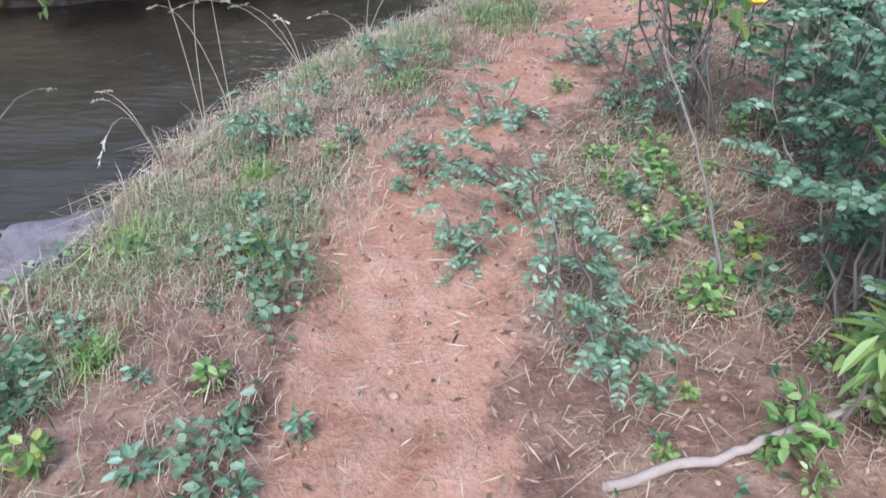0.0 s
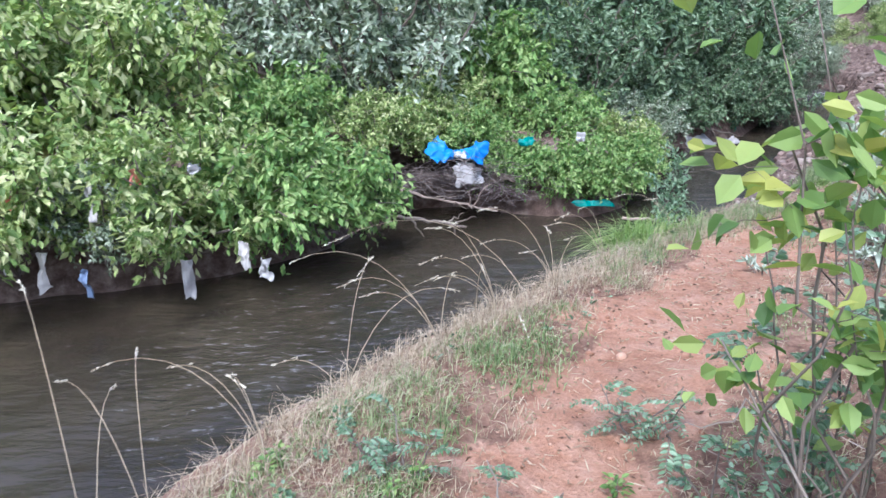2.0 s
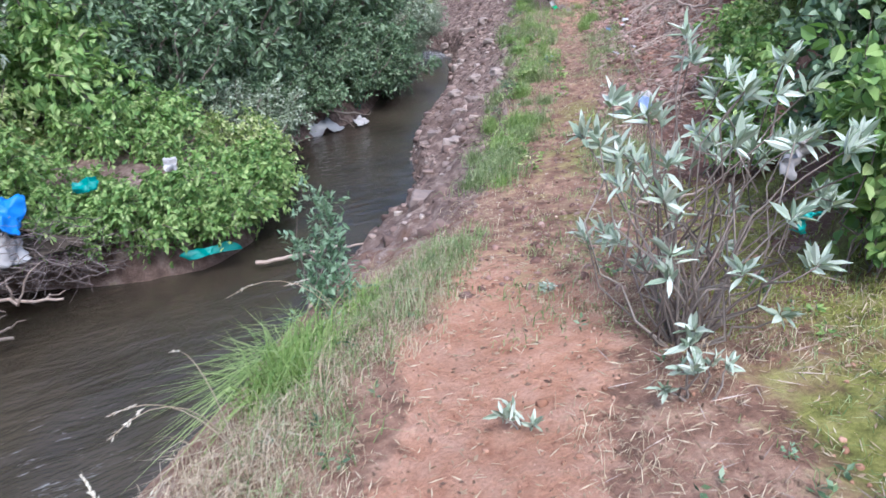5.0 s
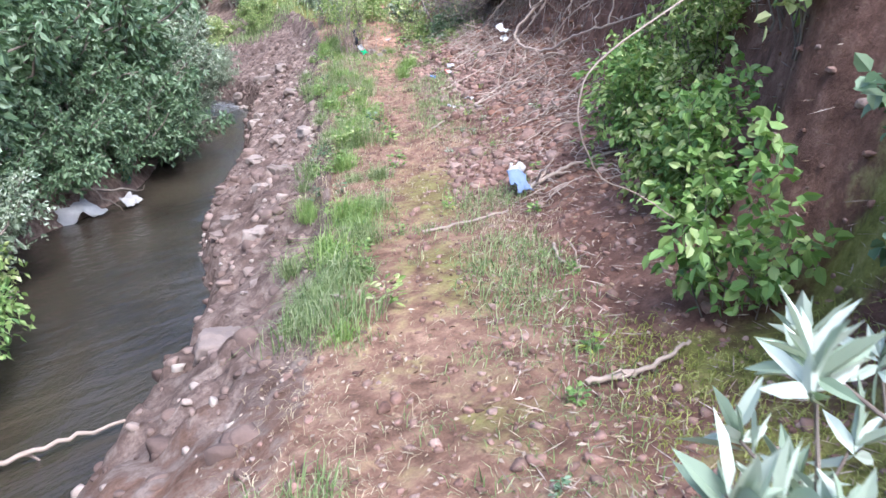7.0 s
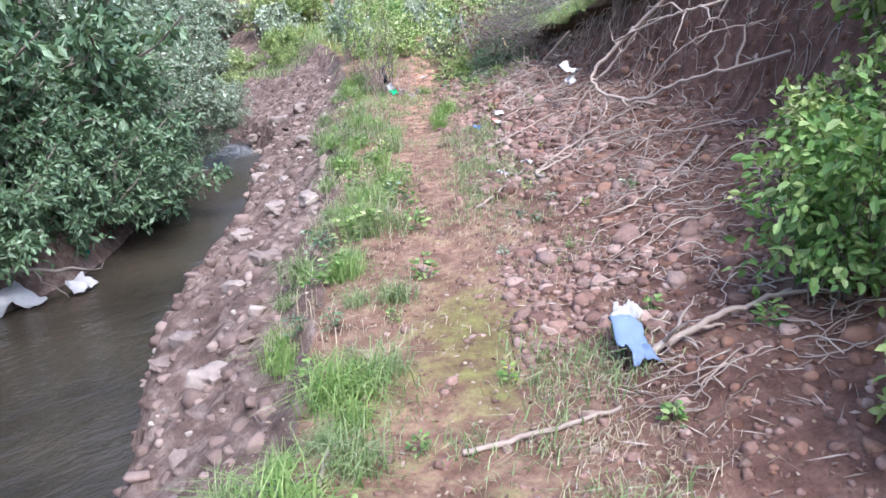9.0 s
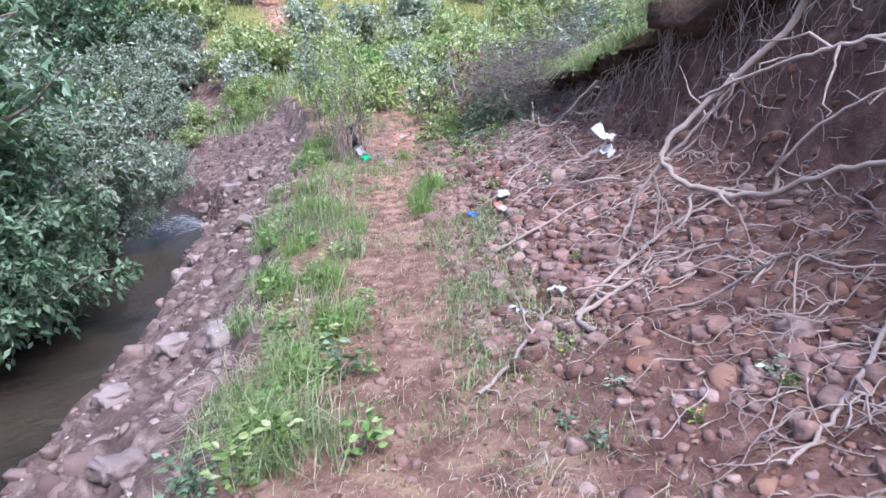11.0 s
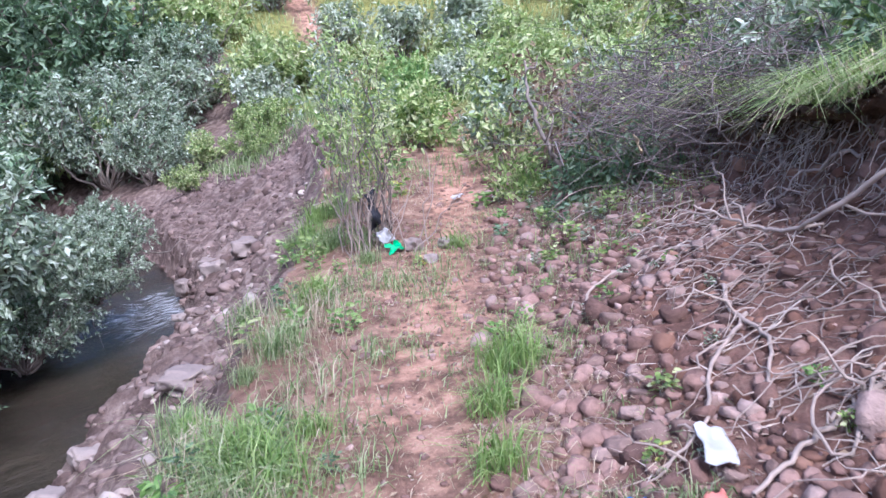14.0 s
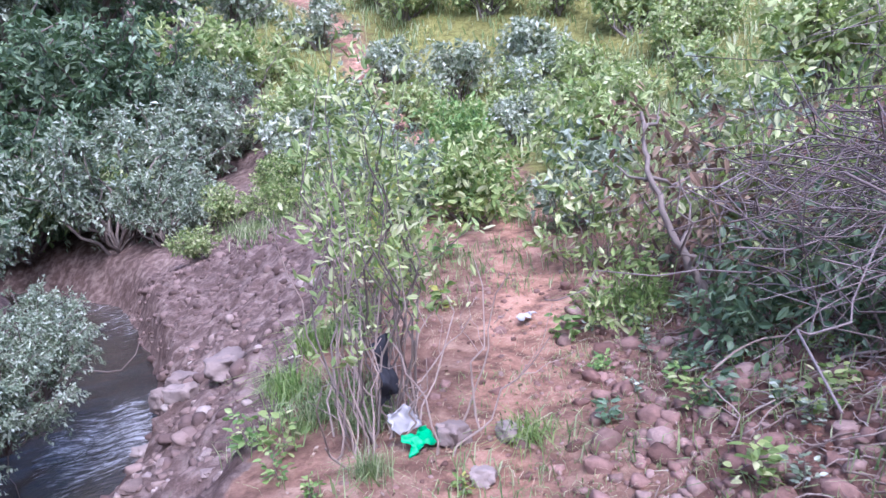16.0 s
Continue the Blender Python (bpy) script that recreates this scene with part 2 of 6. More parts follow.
# ---- the plan: lines along the river and the footpath ----
NEAR_WATER = [(-4.0, -30), (-3.0, -4), (-2.6, 1.0), (-2.3, 2.5), (-1.9, 4.3), (-1.0, 5.6), (0.2, 6.8), (1.4, 7.9), (2.5, 9.2), (3.2, 9.8), (3.9, 10.4), (4.8, 11.4), (5.4, 12.9), (6.3, 14.2), (7.3, 15.2), (8.2, 16.4), (8.7, 17.3), (9.3, 18.2), (9.7, 18.95), (10.6, 19.6), (11.0, 20.8), (11.45, 22.2), (11.85, 24.6), (12.2, 27), (11.2, 30), (7, 34), (-10, 45)]
FAR_WATER = [(-14, -30), (-10, 5), (-7, 7.3), (-5, 8), (-3.7, 8.2), (-2.7, 8.5), (-1.6, 8.9), (-0.7, 10.2), (-0.45, 11.3), (0.6, 11.4), (1.0, 10.7), (1.4, 10.5), (2.5, 10.5), (3.2, 12), (3.9, 14.2), (5, 15.1), (5.8, 15.3), (6.9, 16.6), (7.4, 17.6), (8.9, 20.4), (10.0, 21.9), (10.6, 23.3), (10.9, 25), (11.0, 27), (9.8, 29.5), (6, 33), (-12, 43)]
RIM = [(-2.0, -30), (-1.6, -4), (-1.5, 0.5), (-1.3, 1.9), (-1.1, 2.5), (-0.9, 3.2), (-0.6, 3.9), (-0.1, 4.5), (0.5, 5.2), (1.0, 5.8), (1.3, 6.3), (1.9, 6.9), (2.7, 7.5), (3.4, 8.1), (4.2, 9.0), (5.0, 10.0), (6.1, 11.4), (7.0, 12.5), (7.7, 13.4), (9.0, 15.3), (10.2, 16.9), (11.0, 17.9), (12.4, 19.8), (13.9, 22.2), (15.5, 26), (17, 31), (18.5, 40), (22, 60)]
PATH = [(0, -30), (-0.1, -3), (-0.1, 0.5), (-0.15, 1.6), (0.0, 2.6), (0.35, 3.4), (0.95, 4.4), (1.6, 5.4), (2.4, 6.4), (3.3, 7.35), (4.3, 8.3), (5.4, 9.5), (6.7, 10.9), (8.4, 13.0), (9.6, 14.5), (10.8, 15.9), (12.0, 17.1), (13.3, 18.6), (14.8, 20.5), (16.2, 22.8), (17.8, 26), (19.2, 30), (21, 36), (23, 44), (27, 70)]
WATER_Z = -1.2


def dense(line, step=0.15):
    p = np.array(line, float)
    d = np.concatenate([[0], np.cumsum(np.linalg.norm(np.diff(p, axis=0), axis=1))])
    u = np.arange(0, d[-1], step)
    q = np.stack([np.interp(u, d, p[:, i]) for i in (0, 1)], 1)
    k = np.ones(7) / 7
    return np.stack([np.convolve(np.pad(q[:, i], 3, "edge"), k, "valid") for i in (0, 1)], 1)


def line_distance(P, line):
    """Distance of each point to a polyline, the nearest place's running length and the side (+ right of it)."""
    A, B = line[:-1], line[1:]
    run = np.concatenate([[0], np.cumsum(np.linalg.norm(B - A, axis=1))])
    best = np.full(len(P), 1e18)
    s, side = np.zeros(len(P)), np.zeros(len(P))
    for i in range(len(A)):
        ab = B[i] - A[i]
        t = np.clip(((P - A[i]) @ ab) / (ab @ ab), 0, 1)
        w = P - (A[i] + t[:, None] * ab)
        d2 = (w * w).sum(1)
        hit = d2 < best
        best[hit] = d2[hit]
        s[hit] = run[i] + t[hit] * (run[i + 1] - run[i])
        side[hit] = (ab[1] * w[hit, 0] - ab[0] * w[hit, 1])
    return np.sqrt(best), s, np.sign(side)


def inside(P, poly):
    res = np.zeros(len(P), bool)
    n = len(poly)
    for i in range(n):
        (x0, y0), (x1, y1) = poly[i], poly[(i + 1) % n]
        if y0 == y1:
            continue
        c = ((y0 > P[:, 1]) != (y1 > P[:, 1])) & (P[:, 0] < (x1 - x0) * (P[:, 1] - y0) / (y1 - y0) + x0)
        res ^= c
    return res


L_NEAR, L_FAR, L_RIM, L_PATH = dense(NEAR_WATER, 0.3), dense(FAR_WATER, 0.3), dense(RIM, 0.3), dense(PATH, 0.3)
S0 = line_distance(np.array([[0.0, 0.0]]), L_PATH)[1][0]


def fbm(P, scale, octaves=4, seed=0):
    """Smooth random relief from summed value noise on a lattice."""
    out, amp, tot = np.zeros(len(P)), 1.0, 0.0
    for k in range(octaves):
        q = P * scale * 2 ** k + 37.7 * (k + 1 + seed)
        i = np.floor(q).astype(np.int64)
        f = q - i
        f = f * f * (3 - 2 * f)

        def h(a, b):
            n = (a * 374761393 + b * 668265263 + seed * 974711) & 0x7FFFFFFF
            n = ((n ^ (n >> 13)) * 1274126177) & 0x7FFFFFFF
            return ((n ^ (n >> 16)) & 0xFFFF) / 65535.0 - 0.5
        v = (h(i[:, 0], i[:, 1]) * (1 - f[:, 0]) + h(i[:, 0] + 1, i[:, 1]) * f[:, 0]) * (1 - f[:, 1]) + (h(i[:, 0], i[:, 1] + 1) * (1 - f[:, 0]) + h(i[:, 0] + 1, i[:, 1] + 1) * f[:, 0]) * f[:, 1]
        out += amp * v
        tot += amp
        amp *= 0.5
    return out / tot * 2


def step(a, b, x):
    t = np.clip((x - a) / (b - a), 0, 1)
    return t * t * (3 - 2 * t)


# running length along the path (from the start) and the ground's height there
PATH_Z = [(-40, 0.1), (0, 0.07), (3, 0.07), (5, 0.0), (7.4, -0.14), (9, -0.2), (12, -0.25), (15, -0.15), (18.5, 0.0), (22, 0.14), (24, 0.4), (28, 0.75), (34, 1.0), (48, 1.2), (80, 2.0)]
# right of the path: running length, foot of the slope, slope of the scree, foot of the cut face, height and lean of the face
RIGHT = [(-40, 1.2, 0.12, 3.0, 0.6, 1.5), (0, 1.2, 0.12, 3.0, 0.6, 1.5), (5, 1.3, 0.12, 2.6, 0.7, 1.4), (7.5, 1.0, 0.2, 1.6, 1.3, 0.9), (10, 0.9, 0.35, 1.5, 1.7, 0.7), (12.5, 0.6, 0.32, 2.0, 1.9, 0.8), (15, 0.55, 0.33, 2.1, 1.35, 0.7), (17.3, 0.6, 0.36, 1.95, 0.95, 0.5), (18.3, 0.6, 0.38, 1.87, 0.65, 0.42), (19.2, 0.6, 0.39, 1.8, 0.48, 0.4), (21, 0.6, 0.4, 1.6, 0.42, 0.42), (24, 0.8, 0.3, 1.8, 0.55, 1.2), (30, 1.5, 0.2, 3.5, 0.5, 2.0), (80, 2.0, 0.15, 4.0, 0.4, 3.0)]
R_ARR, Z_ARR = np.array(RIGHT), np.array(PATH_Z)


def terrain(P):
    """Height of the ground and the zones (bare path, river mud, red cut earth) at plan points."""
    P = np.asarray(P, float)
    dn, _, sn = line_distance(P, L_NEAR)
    df, _, sf = line_distance(P, L_FAR)
    dr, _, sr = line_distance(P, L_RIM)
    dp, s, sp = line_distance(P, L_PATH)
    s = s - S0
    d = dp * sp
    zp = np.interp(s, Z_ARR[:, 0], Z_ARR[:, 1])
    foot, slope, wall, high, lean = (np.interp(s, R_ARR[:, 0], R_ARR[:, k]) for k in range(1, 6))
    rough = fbm(P, 0.7, 5, 3)
    fine = fbm(P, 5.0, 4, 5)
    wall = wall + 0.35 * rough
    # land side
    rise = np.maximum(d - foot, 0)
    z = zp + slope * np.minimum(rise, np.maximum(wall - foot, 0.1))
    face = step(0, 1, (d - wall) / lean)
    z = z + face * high * (1 + 0.15 * rough) + 0.28 * np.maximum(d - wall - lean, 0) * np.exp(-np.maximum(d - 20, 0) / 40)
    z = z + face * (1 - face) * (0.5 * fbm(P, 2.6, 4, 8) + 0.3 * fine)
    hollow = -0.05 * np.exp(-(d / 0.45) ** 2)
    z = z + hollow + 0.05 * rough * step(0.2, 0.9, np.abs(d)) + 0.02 * fine
    # rim and bank down to the water
    land = (sr > 0)
    z = np.where(land, z - 0.12 * np.exp(-dr / 0.35), z)
    zr = zp - 0.12
    u = dn / np.maximum(dn + dr, 1e-6)
    late = step(8, 11, s)
    shape = u ** 0.6 * (1 - late) + late * (0.26 * step(0, 0.12, u) + 0.64 * u + 0.1 * step(0.82, 1.0, u))
    bank = WATER_Z - 0.04 + (zr - WATER_Z + 0.04) * shape + (0.06 + 0.07 * late) * fine + 0.08 * rough * late + 0.07 * late * np.abs(fbm(P, 6.0, 2, 17))
    z = np.where(land, z, bank)
    river = (sn < 0) & (sf > 0)
    z = np.where(river, WATER_Z - 0.05 - 0.35 * step(0, 0.8, np.minimum(dn, df)), z)
    far = sf < 0
    zf = WATER_Z - 0.05 + 0.7 * step(0, 0.5, df) + 0.22 * np.minimum(df, 60) + 0.2 * rough * step(0, 1, df)
    z = np.where(far, zf, z)
    # the valley closes with a hill ahead
    q = P[:, 0] * 0.5 + P[:, 1] * 0.87
    z = z + 0.3 * np.maximum(q - 30, 0) * step(0, 12, q - 30) * np.exp(-np.maximum(q - 70, 0) / 120)
    ragged = 0.37 + 0.36 * fbm(P, 2.1, 4, 14) + 0.25 * step(3.2, 4.5, s) * (1 - step(7, 9, s)) * (d > 0)
    bare = np.exp(-(np.abs(d + 0.05) / ragged) ** 4) * (0.95 - 0.7 * step(7, 9, s) + 0.28 * step(16, 20, s)) * land
    mudz = np.where(land, 0, 1.0) * (0.3 + 0.7 * np.maximum(late, far)) + river * 1.0
    redz = step(6.8, 9, s) * step(0.35, 0.9, d) * (1 - step(wall + lean + 0.3, wall + lean + 0.9, d)) * (1 - step(23, 26, s))
    far_path = step(23, 26, s) * np.exp(-(d / 0.5) ** 4)
    moss = step(7, 8, s) * (1 - step(13, 15, s)) * np.exp(-((d - 0.1) / 0.5) ** 2) * 0.46
    patch = np.clip(0.7 + 0.95 * fbm(P, 2.8, 3, 19), 0, 1.25)
    moss = np.maximum(moss, step(5.2, 6.2, s) * (1 - step(9.0, 9.8, s)) * step(0.8, 1.2, d) * (1 - step(2.0, 2.6, d)) * 0.9) * patch
    green = np.maximum(step(wall + lean + 0.2, wall + lean + 1.0, d) * step(4, 8, s), step(24, 28, s) * land) * (1 - far_path)
    cover = np.clip(np.maximum(np.maximum(moss, green * 0.9), far * step(0.8, 2.0, df) * 0.8), 0, 1)
    return z, np.clip(np.stack([np.maximum(bare, far_path * 0.55), np.clip(mudz, 0, 1), np.clip(redz, 0, 1), cover], 1), 0, 1)


def spaced(lo, hi, fine, reach):
    mid = np.arange(lo, hi + 1e-6, fine)
    out, g = [], fine
    x = 0.0
    while x < reach:
        g *= 1.13
        x += g
        out.append(x)
    out = np.array(out)
    return np.concatenate([lo - out[::-1], mid, hi + out])


GRID = {}


def height(P):
    """Height of the built ground at plan points."""
    P = np.asarray(P, float)
    gx, gy, Z = GRID["x"], GRID["y"], GRID["z"]
    i = np.clip(np.searchsorted(gx, P[:, 0]) - 1, 0, len(gx) - 2)
    j = np.clip(np.searchsorted(gy, P[:, 1]) - 1, 0, len(gy) - 2)
    u, v = (P[:, 0] - gx[i]) / (gx[i + 1] - gx[i]), (P[:, 1] - gy[j]) / (gy[j + 1] - gy[j])
    return (Z[j, i] * (1 - u) + Z[j, i + 1] * u) * (1 - v) + (Z[j + 1, i] * (1 - u) + Z[j + 1, i + 1] * u) * v


def build_ground():
    gx, gy = spaced(-4.0, 15.0, 0.065, 900), spaced(0.3, 23.0, 0.065, 900)
    X, Y = np.meshgrid(gx, gy)
    P = np.stack([X.ravel(), Y.ravel()], 1)
    z, zone = terrain(P)
    nx, ny = len(gx), len(gy)
    i = (np.arange(ny - 1)[:, None] * nx + np.arange(nx - 1)[None]).ravel()
    f = np.stack([i, i + 1, i + nx + 1, i + nx], 1)
    GRID.update(x=gx, y=gy, z=z.reshape(ny, nx))
    me = mesh_from("ground", np.column_stack([P, z]), f, SOIL, True)
    ca = me.color_attributes.new("zone", "FLOAT_COLOR", "POINT")
    ca.data.foreach_set("color", zone.astype(np.float32).ravel())
    return tagged(put("ground", me), "red-brown earth riverbank with a trodden footpath and cut slope", "ground", kind="structure")


build_ground()


def build_water():
    gx, gy = np.arange(-14, 13, 0.07), np.arange(-6, 30, 0.07)
    X, Y = np.meshgrid(gx, gy)
    P = np.stack([X.ravel(), Y.ravel()], 1)
    dn, sr, sn = line_distance(P, L_NEAR)
    df, _, sf = line_distance(P, L_FAR)
    keep = ((sn < 0) | (dn < 0.5)) & ((sf > 0) | (df < 0.6))
    # the first term paints sky glints on the ripples as pale water colour
    rapid = 0.42 * step(1.25, 0.45, np.hypot((P[:, 0] - 10.45 - 0.3 * (P[:, 1] - 20.6)) / 0.75, (P[:, 1] - 21.5) / 1.3)) + 0.3 * step(23.5, 25.5, P[:, 1]) + 0.1 * step(0.7, 0.1, dn) * step(12.5, 14.5, P[:, 1]) + 0.3 * step(5.0, 1.0, np.hypot(P[:, 0] + 0.5, P[:, 1] - 6.8)) + 0.06
    flow = np.stack([(P[:, 0] * 0.62 + P[:, 1] * 0.78) * 0.8, (P[:, 0] * 0.78 - P[:, 1] * 0.62) * 2.0], 1)
    z = WATER_Z + 0.02 * fbm(flow, 1.6, 4, 9) * (1 + 4.0 * np.clip(rapid, 0, 1))
    nx, ny = len(gx), len(gy)
    i = (np.arange(ny - 1)[:, None] * nx + np.arange(nx - 1)[None]).ravel()
    f = np.stack([i, i + 1, i + nx + 1, i + nx], 1)
    f = f[keep[f].all(1)]
    used = np.unique(f)
    remap = np.zeros(len(P), np.int64)
    remap[used] = np.arange(len(used))
    me = mesh_from("river", np.column_stack([P, z])[used], remap[f], WATER, True)
    ca = me.color_attributes.new("foam_and_glint", "FLOAT_COLOR", "POINT")
    c = np.clip(rapid[used], 0, 1)
    ca.data.foreach_set("color", np.column_stack([c, c, c, np.ones(len(c))]).astype(np.float32).ravel())
    return tagged(put("water", me), "murky dark brown river with small ripples, foam and painted sky glints", "water", kind="structure")


build_water()


# ---- bushes ----
def ground_z(x, y):
    return float(height([[x, y]])[0])


def bush_meshes(name, size, stems, twigs, per_twig, leaf, mat, bark, droop=0.2, fine=False, spread=1.0, twig_len=0.3, hollow=0.35, thick=0.022):
    """Stem and crown meshes of a shrub: crooked stems from one foot, twigs on them, leaves along the twigs."""
    sx, sy, sz = size
    wood, tips, ways = [], [], []
    for k in range(stems):
        az, el = rng.uniform(0, 2 * math.pi), rng.uniform(0.1, 1.0) ** 0.7
        r = rng.uniform(0.7, 1.05) * spread
        end = np.array([math.cos(az) * sx * r * math.cos(el * 1.3), math.sin(az) * sy * r * math.cos(el * 1.3), sz * (0.15 + 0.85 * math.sin(el * 1.57)) * rng.uniform(0.75, 1.05)])
        p = wander((rng.normal() * 0.08, rng.normal() * 0.08, -0.1), end, 9, 0.12, droop * 0.3)
        wood.append(tube(p, np.linspace(thick, thick * 0.25, 9) * (sz / 2 + 0.3), 5))
        for j in range(twigs):
            u = rng.uniform(hollow, 1.0)
            a = p[min(int(u * 8), 7)] + (p[min(int(u * 8), 7) + 1] - p[min(int(u * 8), 7)]) * (u * 8 % 1)
            w = unit(rng.normal(size=3) + unit(p[-1] - p[0]) * 0.7 + np.array([0, 0, 0.25]))
            tl = twig_len * rng.uniform(0.5, 1.3)
            q = wander(a, a + w * tl, 5, 0.12, droop)
            if j % 5 == 0:
                wood.append(tube(q, np.linspace(0.2, 0.07, 5) * thick * (sz / 2 + 0.3), 3))
            v = np.linspace(0.1, 1.0, per_twig)
            tips.append(np.stack([np.interp(v, np.linspace(0, 1, 5), q[:, i]) for i in range(3)], 1) + rng.normal(size=(per_twig, 3)) * leaf[0] * 0.25)
            ways.append(unit(q[-1] - q[0])[None] * 0.6 + rng.normal(size=(per_twig, 3)) * 0.6 + np.array([0, 0, -droop]))
    tips, ways = np.concatenate(tips), np.concatenate(ways)
    n = len(tips)
    L = leaf[0] * rng.uniform(0.6, 1.25, n)
    v, f = leaves(tips, ways, L, L * leaf[1], 0.15, fine, 0.12)
    wv, wf = join(wood)
    return mesh_from(name + "_stems", wv, wf, bark, True), mesh_from(name + "_crown", v, f, mat)


def plant(name, meshes, x, y, size=1.0, turn=None, z=None, label="", category="bush", group="", tall=1.0):
    e = new(name)
    for part_name, me in zip(("trunk", "crown"), meshes):
        put(part_name, me, e)
    e.matrix_basis = Matrix.LocRotScale((x, y, ground_z(x, y) if z is None else z), Euler((0, 0, rng.uniform(0, 6.28) if turn is None else turn)), (size, size, size * tall))
    return tagged(e, label, category, group)


def at(s, d):
    """Plan points at running lengths s and offsets d (+ right) from the path."""
    s, d = np.asarray(s, float), np.asarray(d, float)
    seg = np.linalg.norm(np.diff(L_PATH, axis=0), axis=1)
    run = np.concatenate([[0], np.cumsum(seg)]) - S0
    q = np.stack([np.interp(s, run, L_PATH[:, i]) for i in (0, 1)], -1)
    q2 = np.stack([np.interp(s + 0.3, run, L_PATH[:, i]) for i in (0, 1)], -1)
    t = unit(q2 - q)
    return q + d[..., None] * np.stack([t[..., 1], -t[..., 0]], -1)


def rim_offset(s):
    """Offset (negative) of the bank's rim from the path at running lengths s."""
    s = np.asarray(s, float)
    knots = np.linspace(-3, 30, 67)
    vals = -line_distance(at(knots, np.zeros(67)), L_RIM)[0]
    return np.interp(s, knots, vals)


def wall_offset(s):
    return np.interp(s, R_ARR[:, 0], R_ARR[:, 3]), np.interp(s, R_ARR[:, 0], R_ARR[:, 5])


SIDE_BRANCHES = [(10.25, 20.6, -0.42, 0.34), (9.95, 20.25, -0.6, 0.36), (9.75, 21.2, -0.6, 0.42), (10.4, 21.5, -0.4, 0.34), (9.2, 20.0, -1.0, 0.42)]


# ---- bushes on the far bank and the hill ----
BRIGHT = [bush_meshes("bush_bright", (1.3, 1.3, 1.2), 28, 21, 13, (0.097, 0.53), LEAF_BRIGHT, BARK, 0.5) for _ in range(2)]
OLIVE = [bush_meshes("bush_olive", (1.4, 1.4, 1.4), 28, 21, 13, (0.093, 0.51), LEAF_OLIVE, BARK, 0.4)]
DARK = [bush_meshes("bush_dark", (1.9, 1.9, 2.3), 32, 23, 12, (0.126, 0.47), LEAF_DARK, BARK, 0.35) for _ in range(2)]
GREY = [bush_meshes("bush_grey", (1.8, 1.8, 2.2), 33, 24, 13, (0.1, 0.47), LEAF_GREY, BARK, 0.3)]
HILL = [bush_meshes("bush_hill", (1.3, 1.3, 1.3), 15, 13, 8, (0.15, 0.5), LEAF_HILL, BARK, 0.2), bush_meshes("bush_hill_green", (1.3, 1.3, 1.4), 18, 14, 9, (0.15, 0.5), LEAF_HILL, BARK, 0.2), bush_meshes("bush_hill_grey", (1.3, 1.3, 1.4), 18, 14, 9, (0.15, 0.48), LEAF_PALE, BARK, 0.2)]

FRONT = [(-8.6, 7.2, "g", 0.9, -0.9), (-7.3, 7.7, "o", 0.85, -0.9), (-6.1, 8.1, "g", 0.8, -0.85), (-5.0, 8.3, "g", 0.95, -0.8), (-4.0, 8.5, "o", 0.9, -0.85), (-3.1, 8.7, "g", 0.65, -0.9), (-2.5, 8.9, "o", 0.85, -0.8), (-1.8, 9.1, "b", 0.85, -0.85), (-1.2, 9.7, "b", 0.75, -0.9), (-0.6, 11.0, "o", 0.65, -0.4), (0.0, 11.2, "o", 0.55, -0.35), (0.5, 11.3, "b", 0.6, -0.45), (1.0, 11.1, "b", 0.55, -0.8), (1.65, 11.0, "b", 0.65, -0.95), (2.3, 10.95, "b", 0.65, -0.95), (2.75, 11.5, "b", 0.6, -0.9), (2.9, 12.4, "o", 0.6, -0.9), (3.3, 13.3, "g", 0.7, -1.0), (3.8, 14.6, "d", 0.62, -1.0), (4.5, 15.4, "d", 0.62, -0.95), (5.3, 15.8, "d", 0.62, -0.95), (6.1, 16.3, "d", 0.65, -1.0), (6.75, 16.9, "d", 0.72, -1.0), (0.2, 12.2, "o", 0.8, -0.4), (1.8, 12.2, "b", 0.7, -0.4)]
for k, (x, y, c, size, z) in enumerate(FRONT):
    kind = {"b": BRIGHT[k % 2], "o": OLIVE[0], "g": GREY[0], "d": DARK[k % 2]}[c]
    words = {"b": "bright green leafy bush hanging over the river water", "o": "yellow-green leafy bush leaning over the brown river", "g": "grey-green bush with flood debris above the water", "d": "dark green bush hanging low over the water"}[c]
    plant("riverside_bush", kind, x, y - (0.35 if y < 9.8 else 0.0), size * (0.8 if c == "g" else 1.22 if y < 10 else 1.05), z=z + (0.08 if y < 9.8 else 0.0), label=words, group="bushes on the far bank")
BACK = [(-9, 9.6, 1.1), (-7.2, 10.0, 1.0), (-5.4, 10.3, 1.0), (-3.7, 10.6, 1.0), (-2.0, 11.2, 1.0), (-0.4, 12.6, 0.9), (1.0, 13.4, 0.9), (2.4, 13.6, 0.85), (3.1, 15.2, 0.8), (4.1, 16.2, 0.85), (5.2, 16.9, 0.85), (6.2, 17.9, 0.9), (-8, 13, 1.4), (-5, 13.2, 1.4), (-2.4, 14.2, 1.4), (0.4, 15.8, 1.4), (2.6, 17.4, 1.4), (4.6, 19.6, 1.5), (-7, 17, 1.9), (-2.5, 18.5, 1.9), (1.5, 21, 1.9)]
for k, (x, y, size) in enumerate(BACK):
    big = 1.45 * size if k < 12 and k % 3 != 1 else size
    plant("far_bank_shrub", ((OLIVE[0], BRIGHT[0], OLIVE[0])[k % 3] if k < 5 else (BRIGHT[1], GREY[0])[k % 2] if k < 7 else DARK[k % 2]) if k < 12 else (DARK[0], OLIVE[0], GREY[0])[k % 3], x, y, big, label="dense leafy green shrub on the far bank", group="shrubs behind the river")
